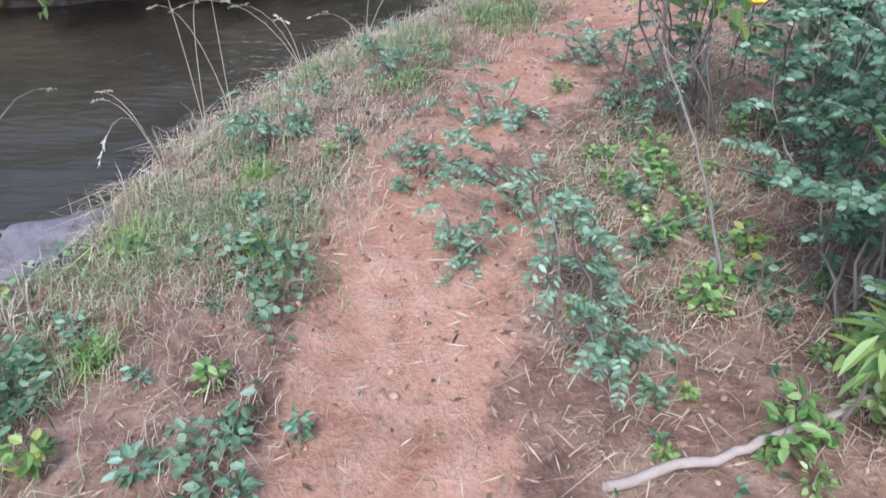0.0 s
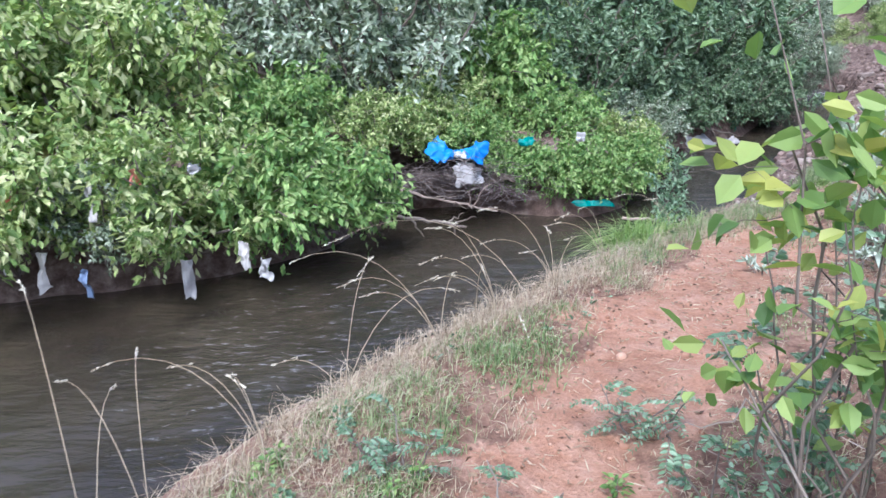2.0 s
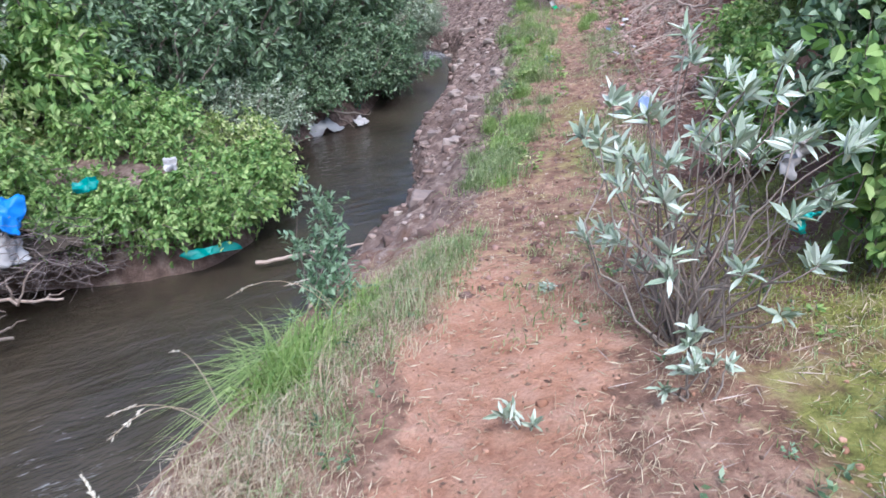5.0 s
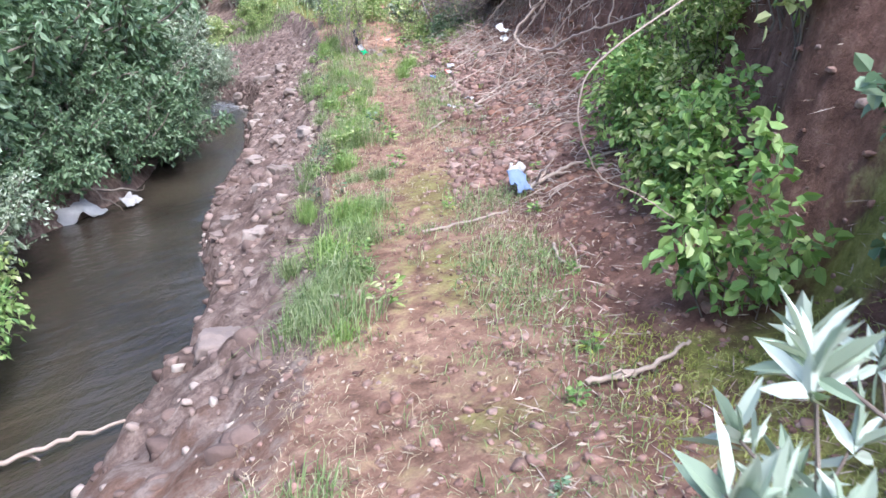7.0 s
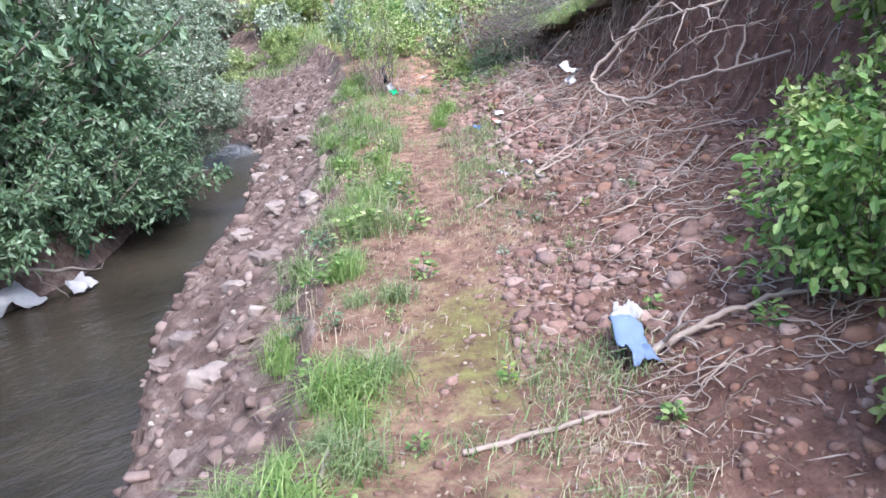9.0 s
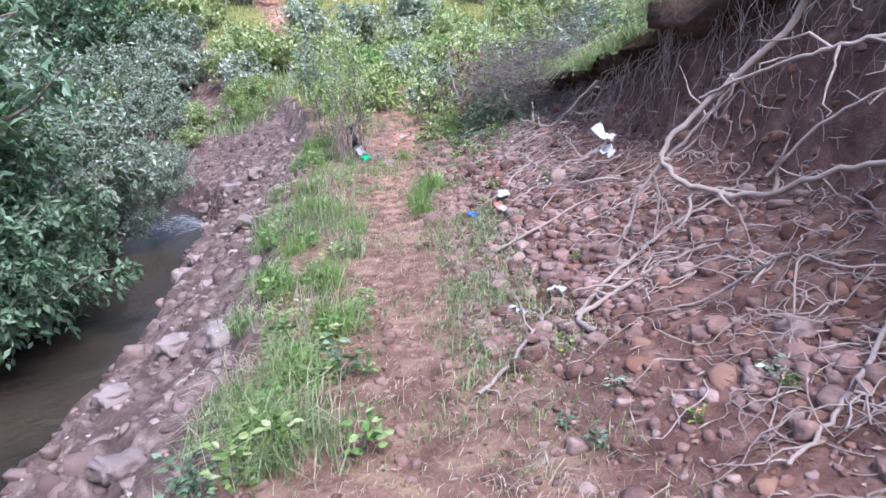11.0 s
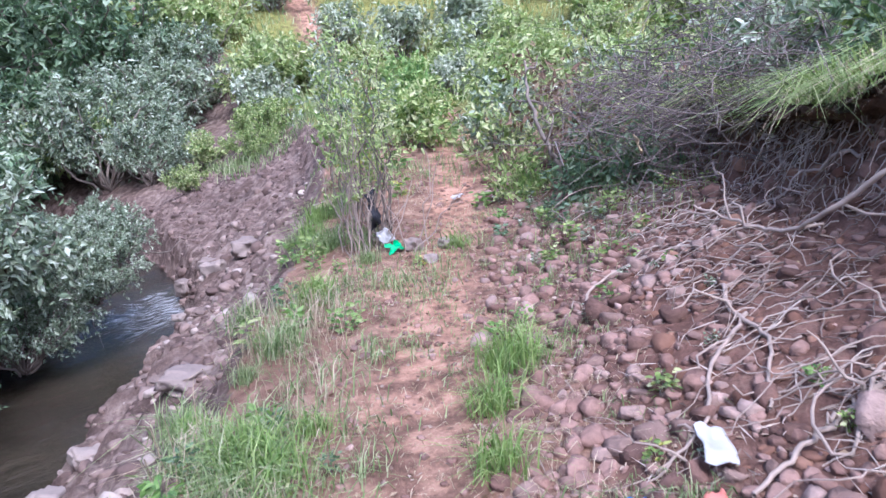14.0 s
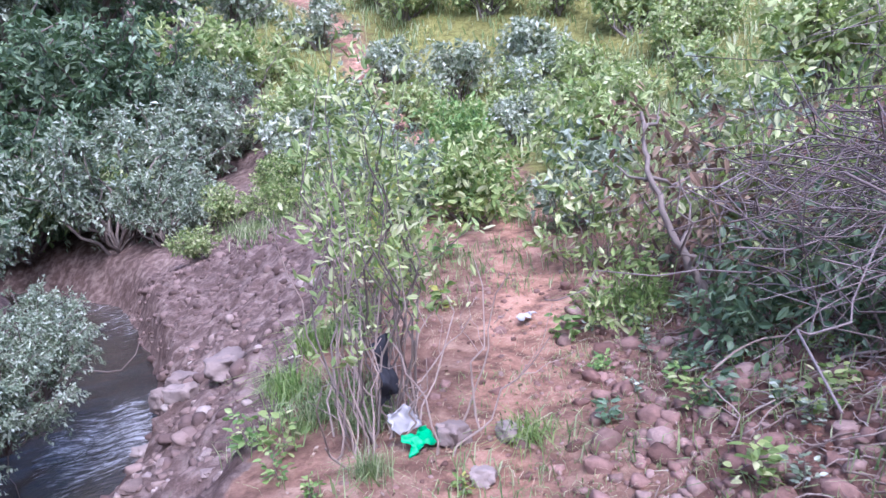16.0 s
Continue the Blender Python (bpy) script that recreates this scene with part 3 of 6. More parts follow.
for k, (x, y, size) in enumerate([(7.0, 17.8, 0.75), (7.6, 18.9, 0.75), (8.3, 20.0, 0.9), (8.7, 21.5, 0.85), (8.4, 23.2, 1.0), (7.3, 20.0, 1.2), (8.9, 25.2, 1.05), (7.2, 22.5, 1.5), (9.0, 28, 1.35), (7, 27, 1.9), (12.6, 28.5, 1.1), (9, 32, 2.0), (14, 33, 1.6), (10.0, 26.4, 0.6), (13.1, 27.4, 0.6), (11.4, 30.5, 1.3), (13.9, 30, 1.0), (15.2, 31, 1.1)]):
    plant("overhanging_tree", (DARK[1], GREY[0], GREY[0])[k % 3], x, y, size, label="dark grey-green small-leaved tree leaning over the river", category="tree", group="trees upstream")
for x, y, z, size in [(8.9, 20.6, -1.05, 0.55), (8.3, 19.3, -1.05, 0.5), (7.7, 18.3, -1.05, 0.36), (9.3, 21.9, -1.0, 0.5), (7.4, 17.2, -1.05, 0.45)]:
    plant("overhanging_branch", DARK[int(x * 10) % 2], x, y, size, z=z, label="leafy dark green branches hanging low over the river", category="bush", group="trees upstream")
hill_rng = np.random.default_rng(5)
for k in range(74):
    if k < 12:
        s, d = hill_rng.uniform(10, 24), hill_rng.uniform(3.6, 7.5)
    elif k < 52:
        s, d = hill_rng.uniform(25, 36), hill_rng.choice([-1, 1]) * hill_rng.uniform(1.0, 8)
    else:
        s, d = hill_rng.uniform(34, 60), hill_rng.choice([-1, 1]) * hill_rng.uniform(2.5, 24)
    x, y = at(s, d)
    size = hill_rng.uniform(0.45, 0.9) * (1 + max(s - 30, 0) / 13)
    if d < 0 and s < 33 and x < 14.2:
        continue
    plant("hillside_bush", HILL[(0, 0, 1)[k % 3]], x, y, size, label="yellow-green scrub bush on the grassy slope", group="scrub on the hillside")
for k, (x, y, size) in enumerate([(13.9, 26.6, 0.5), (15.6, 27.6, 0.8), (15.9, 28.6, 1.0), (14.6, 30, 1.2), (17, 33, 1.3), (19.6, 34, 1.0), (18.6, 28, 0.8), (19.8, 30.8, 0.9), (22.5, 34, 1.3), (24.5, 38, 1.5), (17.4, 30.5, 0.8), (18.4, 36.5, 1.4), (15.8, 35, 1.6), (20.5, 29, 1.0), (23, 36, 1.5), (22, 28, 1.1), (24, 32, 1.4), (18.2, 24.3, 0.6), (19.3, 25.2, 0.7), (20.6, 26.5, 0.9), (26, 35, 1.5), (29, 42, 2.0), (20, 41, 1.7), (25.5, 43, 1.8), (12.9, 25.2, 0.35)]):
    plant("hillside_bush", (HILL[1], HILL[2], HILL[0], HILL[2])[k % 4], x, y, size, label="pale green scrub bush on the grassy slope", group="scrub on the hillside")
for k, (x, y, size) in enumerate([(4.5, 25.5, 1.9), (6.2, 29, 2.1), (8.3, 32.5, 2.2), (10.8, 36, 2.3), (2.0, 28, 2.2), (4.5, 33, 2.5), (7.5, 38, 2.7), (12.8, 40, 2.4), (0.5, 24, 2.0), (15.5, 40, 2.2)]):
    plant("hillside_tree", (DARK[0], GREY[0], DARK[1])[k % 3], x, y, size, label="large dark grey-green tree on the far slope", category="tree", group="trees upstream")
for x, y, z, size in SIDE_BRANCHES:
    plant("overhanging_branch", GREY[0], x, y, size, z=z, label="leafy grey-green branches hanging low over the river", category="bush", group="trees upstream")
plant("yellow_bush", OLIVE[0], 14.7, 25.6, 0.6, label="rounded yellow-green bush above the muddy bank")
plant("yellow_bush", OLIVE[0], 14.1, 24.9, 0.42, label="rounded yellow-green bush above the muddy bank")


# ---- shrubs beside the path ----
LEAF_BLUE = varied_material("leaf_bluegreen", [(0.08, 0.14, 0.07), (0.16, 0.25, 0.15), (0.33, 0.42, 0.3)], 0.5, 0.4, 5, translucent=0.25)
LEAF_LIME = varied_material("leaf_lime", [(0.11, 0.19, 0.055), (0.2, 0.3, 0.085), (0.32, 0.4, 0.13), (0.45, 0.43, 0.11)], 0.5, 0.4, 5, translucent=0.4)


def shrub(name, x, y, size, stems, twigs, per_twig, leaf, mat, label, droop=0.2, twig_len=0.2, hollow=0.3, z=None, lean=(0, 0)):
    me = bush_meshes(name, size, stems, twigs, per_twig, leaf, mat, BARK, droop, True, 1.0, twig_len, hollow, 0.0065)
    for m in me:
        n = len(m.vertices)
        co = np.empty(n * 3, np.float32)
        m.vertices.foreach_get("co", co)
        co = co.reshape(-1, 3)
        h = np.maximum(co[:, 2:3], 0) / size[2]
        co[:, 0:1] += lean[0] * h
        co[:, 1:2] += lean[1] * h
        m.vertices.foreach_set("co", co.ravel())
    return plant(name, me, x, y, 1.0, 0.0, z, label, "shrub")


def feathered(name, x, y, size, stems, fronds, leaflet, mat, label, droop=0.35, frond=0.17, lean=(0, 0), bare=0.3):
    """A plant with compound leaves: thin stems, each with arching fronds of paired leaflets."""
    wood, bs, ws, ls = [], [], [], []
    for k in range(stems):
        az, r = rng.uniform(0, 6.28), math.sqrt(rng.uniform(0.05, 1.0))
        top = np.array([math.cos(az) * size[0] * r + lean[0], math.sin(az) * size[1] * r + lean[1], size[2] * rng.uniform(0.55, 1.05)])
        p = wander((rng.normal() * 0.03, rng.normal() * 0.03, -0.05), top, 9, 0.12)
        wood.append(tube(p, np.linspace(0.0055, 0.002, 9), 5))
        for j in range(fronds):
            u = bare + (1 - bare) * (j + rng.uniform(0, 1)) / fronds
            a = np.array([np.interp(u * 8, np.arange(9), p[:, i]) for i in range(3)])
            w = unit(np.array([*(rng.normal(size=2)), rng.uniform(-0.1, 0.7)]))
            L = frond * rng.uniform(0.6, 1.25)
            q = wander(a, a + w * L, 9, 0.05, droop)
            wood.append(tube(q, np.linspace(0.0016, 0.0008, 9), 4))
            side = unit(np.cross(q[-1] - q[0], np.array([0, 0, 1.0])))
            n = 12
            v = np.linspace(0.18, 1.0, n)
            on = np.stack([np.interp(v * 8, np.arange(9), q[:, i]) for i in range(3)], 1)
            t = unit(q[-1] - q[0])
            for g in (-1, 1):
                bs.append(on)
                ws.append(side * g + t * 0.45 + rng.normal(size=(n, 3)) * 0.12 - np.array([0, 0, 0.15]))
                ls.append(leaflet[0] * (1.15 - 0.6 * np.abs(v - 0.45)) * rng.uniform(0.85, 1.15, n))
    L = np.concatenate(ls)
    lv, lf = leaves(np.concatenate(bs), np.concatenate(ws), L, L * leaflet[1], 0.08, True, 0.05)
    wv, wf = join(wood)
    return plant(name, (mesh_from(name + "_wood", wv, wf, BARK, True), mesh_from(name + "_leaf", lv, lf, mat)), x, y, 1.0, 0.0, None, label, "shrub")


feathered("round_leaved_shrub", 1.15, 1.65, (0.4, 0.4, 1.05), 17, 10, (0.03, 0.6), LEAF_BLUE, "blue-green shrub with small round leaflets beside the path", 0.25, 0.17)
feathered("round_leaved_shrub", 1.4, 2.4, (0.45, 0.5, 0.95), 17, 10, (0.03, 0.6), LEAF_BLUE, "blue-green shrub with small round leaflets beside the path", 0.25, 0.17)
feathered("round_leaved_shrub", 1.05, 2.95, (0.3, 0.3, 1.0), 7, 8, (0.028, 0.5), LEAF_BLUE, "thin blue-green shrub with small leaflets beside the path", 0.3, 0.17)
shrub("lance_leaved_shrub", 1.15, 1.25, (0.38, 0.38, 1.3), 8, 7, 8, (0.1, 0.22), LEAF_LIME, "bright shrub with long narrow leaves and yellow flowers", 0.15, 0.2)
shrub("leafy_shrub", 2.1, 1.9, (0.6, 0.6, 1.0), 14, 12, 10, (0.07, 0.55), LEAF_BRIGHT, "dense green shrub on the slope beside the path", 0.2)
shrub("leafy_shrub", 1.9, 3.2, (0.55, 0.55, 0.9), 14, 12, 10, (0.07, 0.5), LEAF_DARK, "dense green shrub on the slope beside the path", 0.2)
for x, y, size, stems, lean, words in [(0.5, 1.75, (0.18, 0.2, 0.5), 3, (-0.22, -0.1), "thin sapling with feathery leaves bending over the path"), (0.3, 2.35, (0.2, 0.25, 0.45), 3, (-0.2, -0.1), "thin sapling with feathery leaves bending over the path"), (-0.12, 2.5, (0.2, 0.2, 0.2), 4, (0, 0), "small seedling with feathery leaves on the path"), (0.2, 3.0, (0.25, 0.25, 0.22), 5, (0, 0), "small seedling with feathery leaves on the path"), (-0.2, 3.4, (0.2, 0.2, 0.22), 4, (0, 0), "small seedling with feathery leaves on the verge"), (-0.7, 2.75, (0.2, 0.2, 0.26), 4, (0, 0), "small seedling with feathery leaves on the verge"), (0.8, 2.9, (0.25, 0.25, 0.45), 5, (0, 0), "thin sapling with feathery leaves beside the path"), (0.45, 1.45, (0.2, 0.22, 0.55), 4, (-0.18, 0.0), "thin sapling with feathery leaves bending over the path"), (0.75, 3.7, (0.2, 0.2, 0.22), 4, (0, 0), "small seedling with feathery leaves beside the path"), (0.05, 1.95, (0.15, 0.15, 0.2), 3, (0, 0), "small seedling with feathery leaves on the path")]:
    feathered("feathery_sapling", x, y, size, stems, 5, (0.024, 0.42), LEAF_BLUE, words, 0.5, 0.15, lean)
shrub("lime_leaved_shrub", 1.05, 2.75, (0.22, 0.2, 1.62), 8, 7, 5, (0.072, 0.6), LEAF_LIME, "thin shrub with yellow-green oval leaves by the path", 0.25, 0.2, 0.66, lean=(-0.42, -0.05))
shrub("broad_leaved_shrub", 3.95, 5.6, (0.45, 0.45, 1.15), 18, 12, 12, (0.07, 0.68), LEAF_BRIGHT, "green shrub with broad round leaves on the slope", 0.2, 0.25)
shrub("broad_leaved_shrub", 4.55, 6.1, (0.45, 0.45, 1.1), 18, 12, 12, (0.07, 0.68), LEAF_DARK, "green shrub with broad round leaves on the slope", 0.2, 0.25)
shrub("broad_leaved_shrub", 5.0, 7.08, (0.34, 0.3, 0.72), 9, 8, 8, (0.07, 0.62), LEAF_BRIGHT, "light green broad-leaved shrub at the foot of the bank", 0.3, 0.22)
shrub("broad_leaved_shrub", 5.7, 6.7, (0.42, 0.42, 1.3), 11, 10, 8, (0.075, 0.65), LEAF_BRIGHT, "bright green broad-leaved shrub hanging from the bank", 0.35, 0.28)
shrub("broad_leaved_shrub", 5.95, 7.3, (0.5, 0.5, 1.35), 11, 9, 9, (0.075, 0.65), LEAF_HILL, "bright green broad-leaved shrub hanging from the bank", 0.35, 0.28)
shrub("bank_shrub", 6.95, 8.25, (0.55, 0.55, 1.1), 18, 13, 14, (0.05, 0.5), LEAF_OLIVE, "yellow-green shrub growing on the red earth bank", 0.3, 0.22)
shrub("bank_shrub", 6.5, 7.6, (0.65, 0.65, 1.45), 12, 10, 10, (0.07, 0.5), LEAF_HILL, "yellow-green shrub growing on the red earth bank", 0.3, 0.25)
shrub("bank_shrub", 7.7, 8.6, (0.7, 0.7, 1.2), 18, 13, 12, (0.07, 0.5), LEAF_OLIVE, "yellow-green shrub growing on the red earth bank", 0.3, 0.25)
shrub("bank_shrub", 6.85, 8.7, (0.42, 0.42, 0.85), 17, 12, 11, (0.055, 0.55), LEAF_BRIGHT, "bright green shrub growing on the red earth bank", 0.3, 0.22)
shrub("bank_shrub", 7.5, 9.05, (0.4, 0.4, 0.8), 15, 12, 11, (0.05, 0.5), LEAF_OLIVE, "yellow-green shrub growing on the red earth bank", 0.3, 0.22)
shrub("broad_leaved_shrub", 5.75, 7.65, (0.4, 0.4, 0.9), 15, 11, 10, (0.06, 0.6), LEAF_BRIGHT, "light green broad-leaved shrub on the red earth bank", 0.3, 0.22)
shrub("broad_leaved_shrub", 6.15, 8.0, (0.35, 0.35, 0.7), 13, 10, 10, (0.055, 0.6), LEAF_OLIVE, "light green broad-leaved shrub on the red earth bank", 0.3, 0.22)
shrub("river_sapling", 2.08, 7.55, (0.2, 0.2, 0.85), 9, 9, 13, (0.05, 0.35), LEAF_BLUE, "slender grey-green sapling at the river's edge", 0.0, 0.16, 0.25, z=-0.55)
shrub("lime_sapling", 11.3, 17.2, (0.55, 0.5, 1.55), 15, 9, 9, (0.055, 0.34), LEAF_HILL, "tall yellow-green sapling with thin stems beside the path", -0.1, 0.2, 0.45)
shrub("lime_sapling", 11.75, 18.1, (0.45, 0.45, 1.25), 9, 8, 8, (0.06, 0.34), LEAF_LIME, "tall yellow-green sapling with thin stems beside the path", -0.1, 0.2, 0.4)
shrub("lime_sapling", 12.1, 18.9, (0.5, 0.5, 1.3), 9, 8, 8, (0.08, 0.36), LEAF_OLIVE, "tall yellow-green sapling with thin stems beside the path", -0.1, 0.2, 0.4)
shrub("grey_shrub", 12.9, 20.4, (0.5, 0.5, 1.5), 14, 10, 6, (0.06, 0.4), LEAF_GREY, "half-bare grey shrub above the muddy river bend", 0.0, 0.25, 0.4)
shrub("withered_shrub", 13.25, 16.9, (0.6, 0.6, 1.2), 13, 7, 4, (0.085, 0.38), LEAF_DRY, "withered shrub with hanging brown leaves on the bank", 0.5, 0.25, 0.4)
shrub("withered_shrub", 13.9, 17.7, (0.7, 0.7, 1.3), 13, 7, 4, (0.085, 0.38), LEAF_DRY, "withered shrub with hanging brown leaves on the bank", 0.5, 0.25, 0.4)
shrub("green_shrub", 13.5, 18.1, (0.6, 0.6, 0.9), 12, 8, 7, (0.085, 0.36), LEAF_HILL, "green long-leaved shrub beside the upper footpath", 0.2, 0.22)
for x, y, sz, m in [(13.9, 19.9, 0.7, LEAF_OLIVE), (14.6, 20.9, 0.8, LEAF_OLIVE), (13.6, 20.6, 0.8, LEAF_GREY), (15.4, 22.2, 0.9, LEAF_BRIGHT), (14.9, 23.2, 1.0, LEAF_GREY), (16.3, 23.4, 1.0, LEAF_OLIVE), (14.3, 18.9, 0.8, LEAF_GREY), (15.3, 20.0, 1.0, LEAF_OLIVE)]:
    shrub("hill_shrub", x, y, (sz * 0.7, sz * 0.7, sz), 14, 10, 9, (0.09, 0.42), m, "leafy scrub crowding the upper footpath", 0.15, 0.25)
for x, y, sz in [(13.1, 15.5, 0.8), (12.9, 16.5, 0.6), (12.85, 16.05, 0.55), (12.62, 15.75, 0.42), (12.7, 16.4, 0.36)]:
    shrub("bank_shrub", x, y, (sz * 0.7, sz * 0.7, sz), 12, 9, 4, (0.065, 0.42), LEAF_DARK, "thin dark shrub at the foot of the bank", 0.3, 0.22)
shrub("green_shrub", 12.95, 17.3, (0.4, 0.4, 0.45), 9, 7, 7, (0.06, 0.4), LEAF_OLIVE, "green long-leaved shrub beside the upper footpath", 0.2, 0.2)


def rosettes(name, x, y, height, radius, count, label, leaf=0.1, lean=(0, 0)):
    """A silver-leaved shrub: bent bare stems that each end in whorls of long upright leaves."""
    wood, bs, ws = [], [], []
    for k in range(count):
        az, r = rng.uniform(0, 6.28), radius * math.sqrt(rng.uniform(0.05, 1))
        top = np.array([math.cos(az) * r + lean[0], math.sin(az) * r + lean[1], height * rng.uniform(0.15, 1.0) * (1.1 - 0.5 * r / radius)])
        p = wander((0, 0, -0.05), top, 7, 0.2)
        wood.append(tube(p, np.linspace(0.007, 0.003, 7), 5))
        w = unit(p[-1] - p[-3])
        n = 13
        c = rng.normal(size=(n, 3)) * 0.9 + w * 0.8 + np.array([0, 0, 0.35])
        bs.append(np.repeat(p[-1][None], n, 0) - w * rng.uniform(0, 0.05, (n, 1)))
        ws.append(c)
    n = len(bs) * 13
    L = leaf * rng.uniform(0.65, 1.2, n)
    v, f = leaves(np.concatenate(bs), np.concatenate(ws), L, L * 0.27, 0.1, True, 0.2)
    wv, wf = join(wood)
    return plant(name, (mesh_from(name + "_wood", wv, wf, BARK, True), mesh_from(name + "_leaf", v, f, LEAF_SILVER)), x, y, 1.0, 0.0, None, label, "shrub")


rosettes("silver_leaved_shrub", 2.9, 5.75, 1.35, 0.55, 62, "silvery long-leaved shrub with bent stems beside the path", 0.095, (0.2, 0.05))
rosettes("silver_leaved_seedling", 2.08, 5.68, 0.24, 0.1, 3, "small silvery seedling at the edge of the path", 0.06)
rosettes("silver_leaved_seedling", 2.6, 5.4, 0.25, 0.16, 5, "small silvery seedling at the edge of the path", 0.06)


for x, y, sz, m in [(13.45, 17.0, 0.85, LEAF_HILL), (13.0, 14.9, 0.8, LEAF_GREY), (13.2, 14.4, 0.9, LEAF_OLIVE), (12.75, 14.3, 0.6, LEAF_DARK), (13.75, 16.9, 1.1, LEAF_HILL), (14.2, 16.7, 1.2, LEAF_OLIVE), (14.5, 17.6, 1.2, LEAF_GREY), (14.1, 15.8, 1.0, LEAF_GREY), (14.9, 16.6, 1.3, LEAF_HILL)]:
    shrub("bank_scrub", x, y, (sz * 0.55, sz * 0.55, sz), 14, 9, 7, (0.075, 0.4), m, "half-withered green scrub crowding the bank", 0.25, 0.24, 0.35)


# ---- grass ----
def blades(P, z, length, width, lean, sway=None):
    """Bent tapering grass blades standing at plan points."""
    n = len(P)
    az = rng.uniform(0, 6.283, n)
    out = np.stack([np.cos(az), np.sin(az), np.zeros(n)], 1)
    if sway is not None:
        out = unit(out + sway)
    L, Wd, le = (np.broadcast_to(a, (n,))[:, None] for a in (length, width, lean))
    side = np.stack([-np.sin(az + 0.6), np.cos(az + 0.6), np.zeros(n)], 1) * Wd / 2
    b = np.column_stack([P, z])
    up = np.array([0, 0, 1.0])
    m = b + (up * (1 - 0.25 * le) + out * le * 0.45) * L * 0.55
    t = b + (up * (1 - 0.75 * le) + out * le * 1.05) * L
    v = np.stack([b - side, b + side, m - side * 0.8, m + side * 0.8, t], 1).reshape(-1, 3)
    o = (np.arange(n) * 5)[:, None]
    return v, [o + np.array([[0, 1, 3, 2]]), o + np.array([[2, 3, 4]])]


def meadow(name, P, mat, length, width, lean, label, spread=0.06, per=14, sway=None):
    """Grass in clumps round plan points: one thing of many blades."""
    n = len(P) * per
    Q = np.repeat(P, per, 0) + rng.normal(size=(n, 2)) * spread
    size = np.repeat(rng.uniform(0.5, 1.3, len(P)), per) * rng.uniform(0.5, 1.15, n)
    v, f = blades(Q, height(Q) - 0.01, length * size, width * rng.uniform(0.6, 1.3, n), lean * rng.uniform(0.3, 1.4, n), None if sway is None else np.repeat(sway, per, 0))
    return tagged(put(name, mesh_from(name, v, f, mat)), label, "grass", kind="stuff")


def strip(n, s0, s1, lo, hi):
    s = rng.uniform(s0, s1, n)
    u = rng.uniform(0, 1, n)
    a, b = lo(s), hi(s)
    return at(s, a + (b - a) * u), s


def patchy(P, scale, keep, seed):
    return P[fbm(P, scale, 3, seed) > keep]


c = lambda v: (lambda s: np.full_like(s, v))
rim = lambda s: rim_offset(s) - 0.1
# early stretch: verge between path and rim, and the ground right of the path
P, _ = strip(1500, 0.3, 8.5, rim, c(-0.3))
meadow("verge_grass", patchy(P, 1.6, 0.2, 21), GRASS, 0.1, 0.006, 0.8, "short green grass along the riverbank verge", 0.05, 12)
meadow("verge_straw", patchy(P + 0.05, 1.6, 0.15, 22), STRAW, 0.1, 0.0035, 1.1, "dry straw-coloured grass along the riverbank verge", 0.07, 14)
P, _ = strip(620, 0.6, 4.2, rim, c(-0.42))
meadow("bank_grass", patchy(P, 2.2, -0.02, 61), GRASS, 0.13, 0.005, 0.9, "grey-green grass on the bank beside the path", 0.05, 14)
meadow("bank_straw", patchy(P + 0.07, 2.4, 0.13, 62), STRAW, 0.12, 0.003, 1.1, "dry matted grass on the bank beside the path", 0.07, 16)
P, _ = strip(200, 0.9, 3.5, c(0.4), c(1.5))
P = patchy(P, 2.0, -0.1, 64)
meadow("dry_undergrowth", P, STRAW, 0.14, 0.0035, 1.4, "dry matted stalks under the shrubs", 0.08, 14)
P, _ = strip(520, 1.5, 8.3, lambda s: rim_offset(s) - 0.5, lambda s: rim_offset(s) + 0.2)
meadow("rim_straw", P, STRAW, 0.2, 0.0045, 1.0, "pale dry grass hanging over the river's edge", 0.05, 14)
P, _ = strip(110, 5.8, 8.6, lambda s: rim_offset(s) - 0.15, lambda s: rim_offset(s) + 0.3)
meadow("rim_grass", P, GRASS, 0.18, 0.005, 0.8, "green grass along the river's edge", 0.06, 16)
P, _ = strip(1600, 0.2, 8.0, c(0.35), c(2.6))
meadow("slope_grass", patchy(P, 1.5, 0.02, 23), GRASS, 0.085, 0.005, 0.9, "thin green grass on red earth beside the path", 0.06, 10)
meadow("slope_straw", patchy(P + 0.04, 1.4, 0.02, 24), STRAW, 0.11, 0.004, 1.3, "dry straw on red earth beside the path", 0.08, 13)
P, _ = strip(420, 7.0, 9.6, c(0.75), c(1.7))
meadow("moss_grass", patchy(P, 1.6, -0.08, 33), varied_material("grass_moss", [(0.16, 0.17, 0.04), (0.28, 0.29, 0.08), (0.4, 0.4, 0.16)], 0.7, 0.2, 6, translucent=0.25), 0.07, 0.006, 1.0, "short mossy yellow-green grass below the shrubs", 0.06, 14)
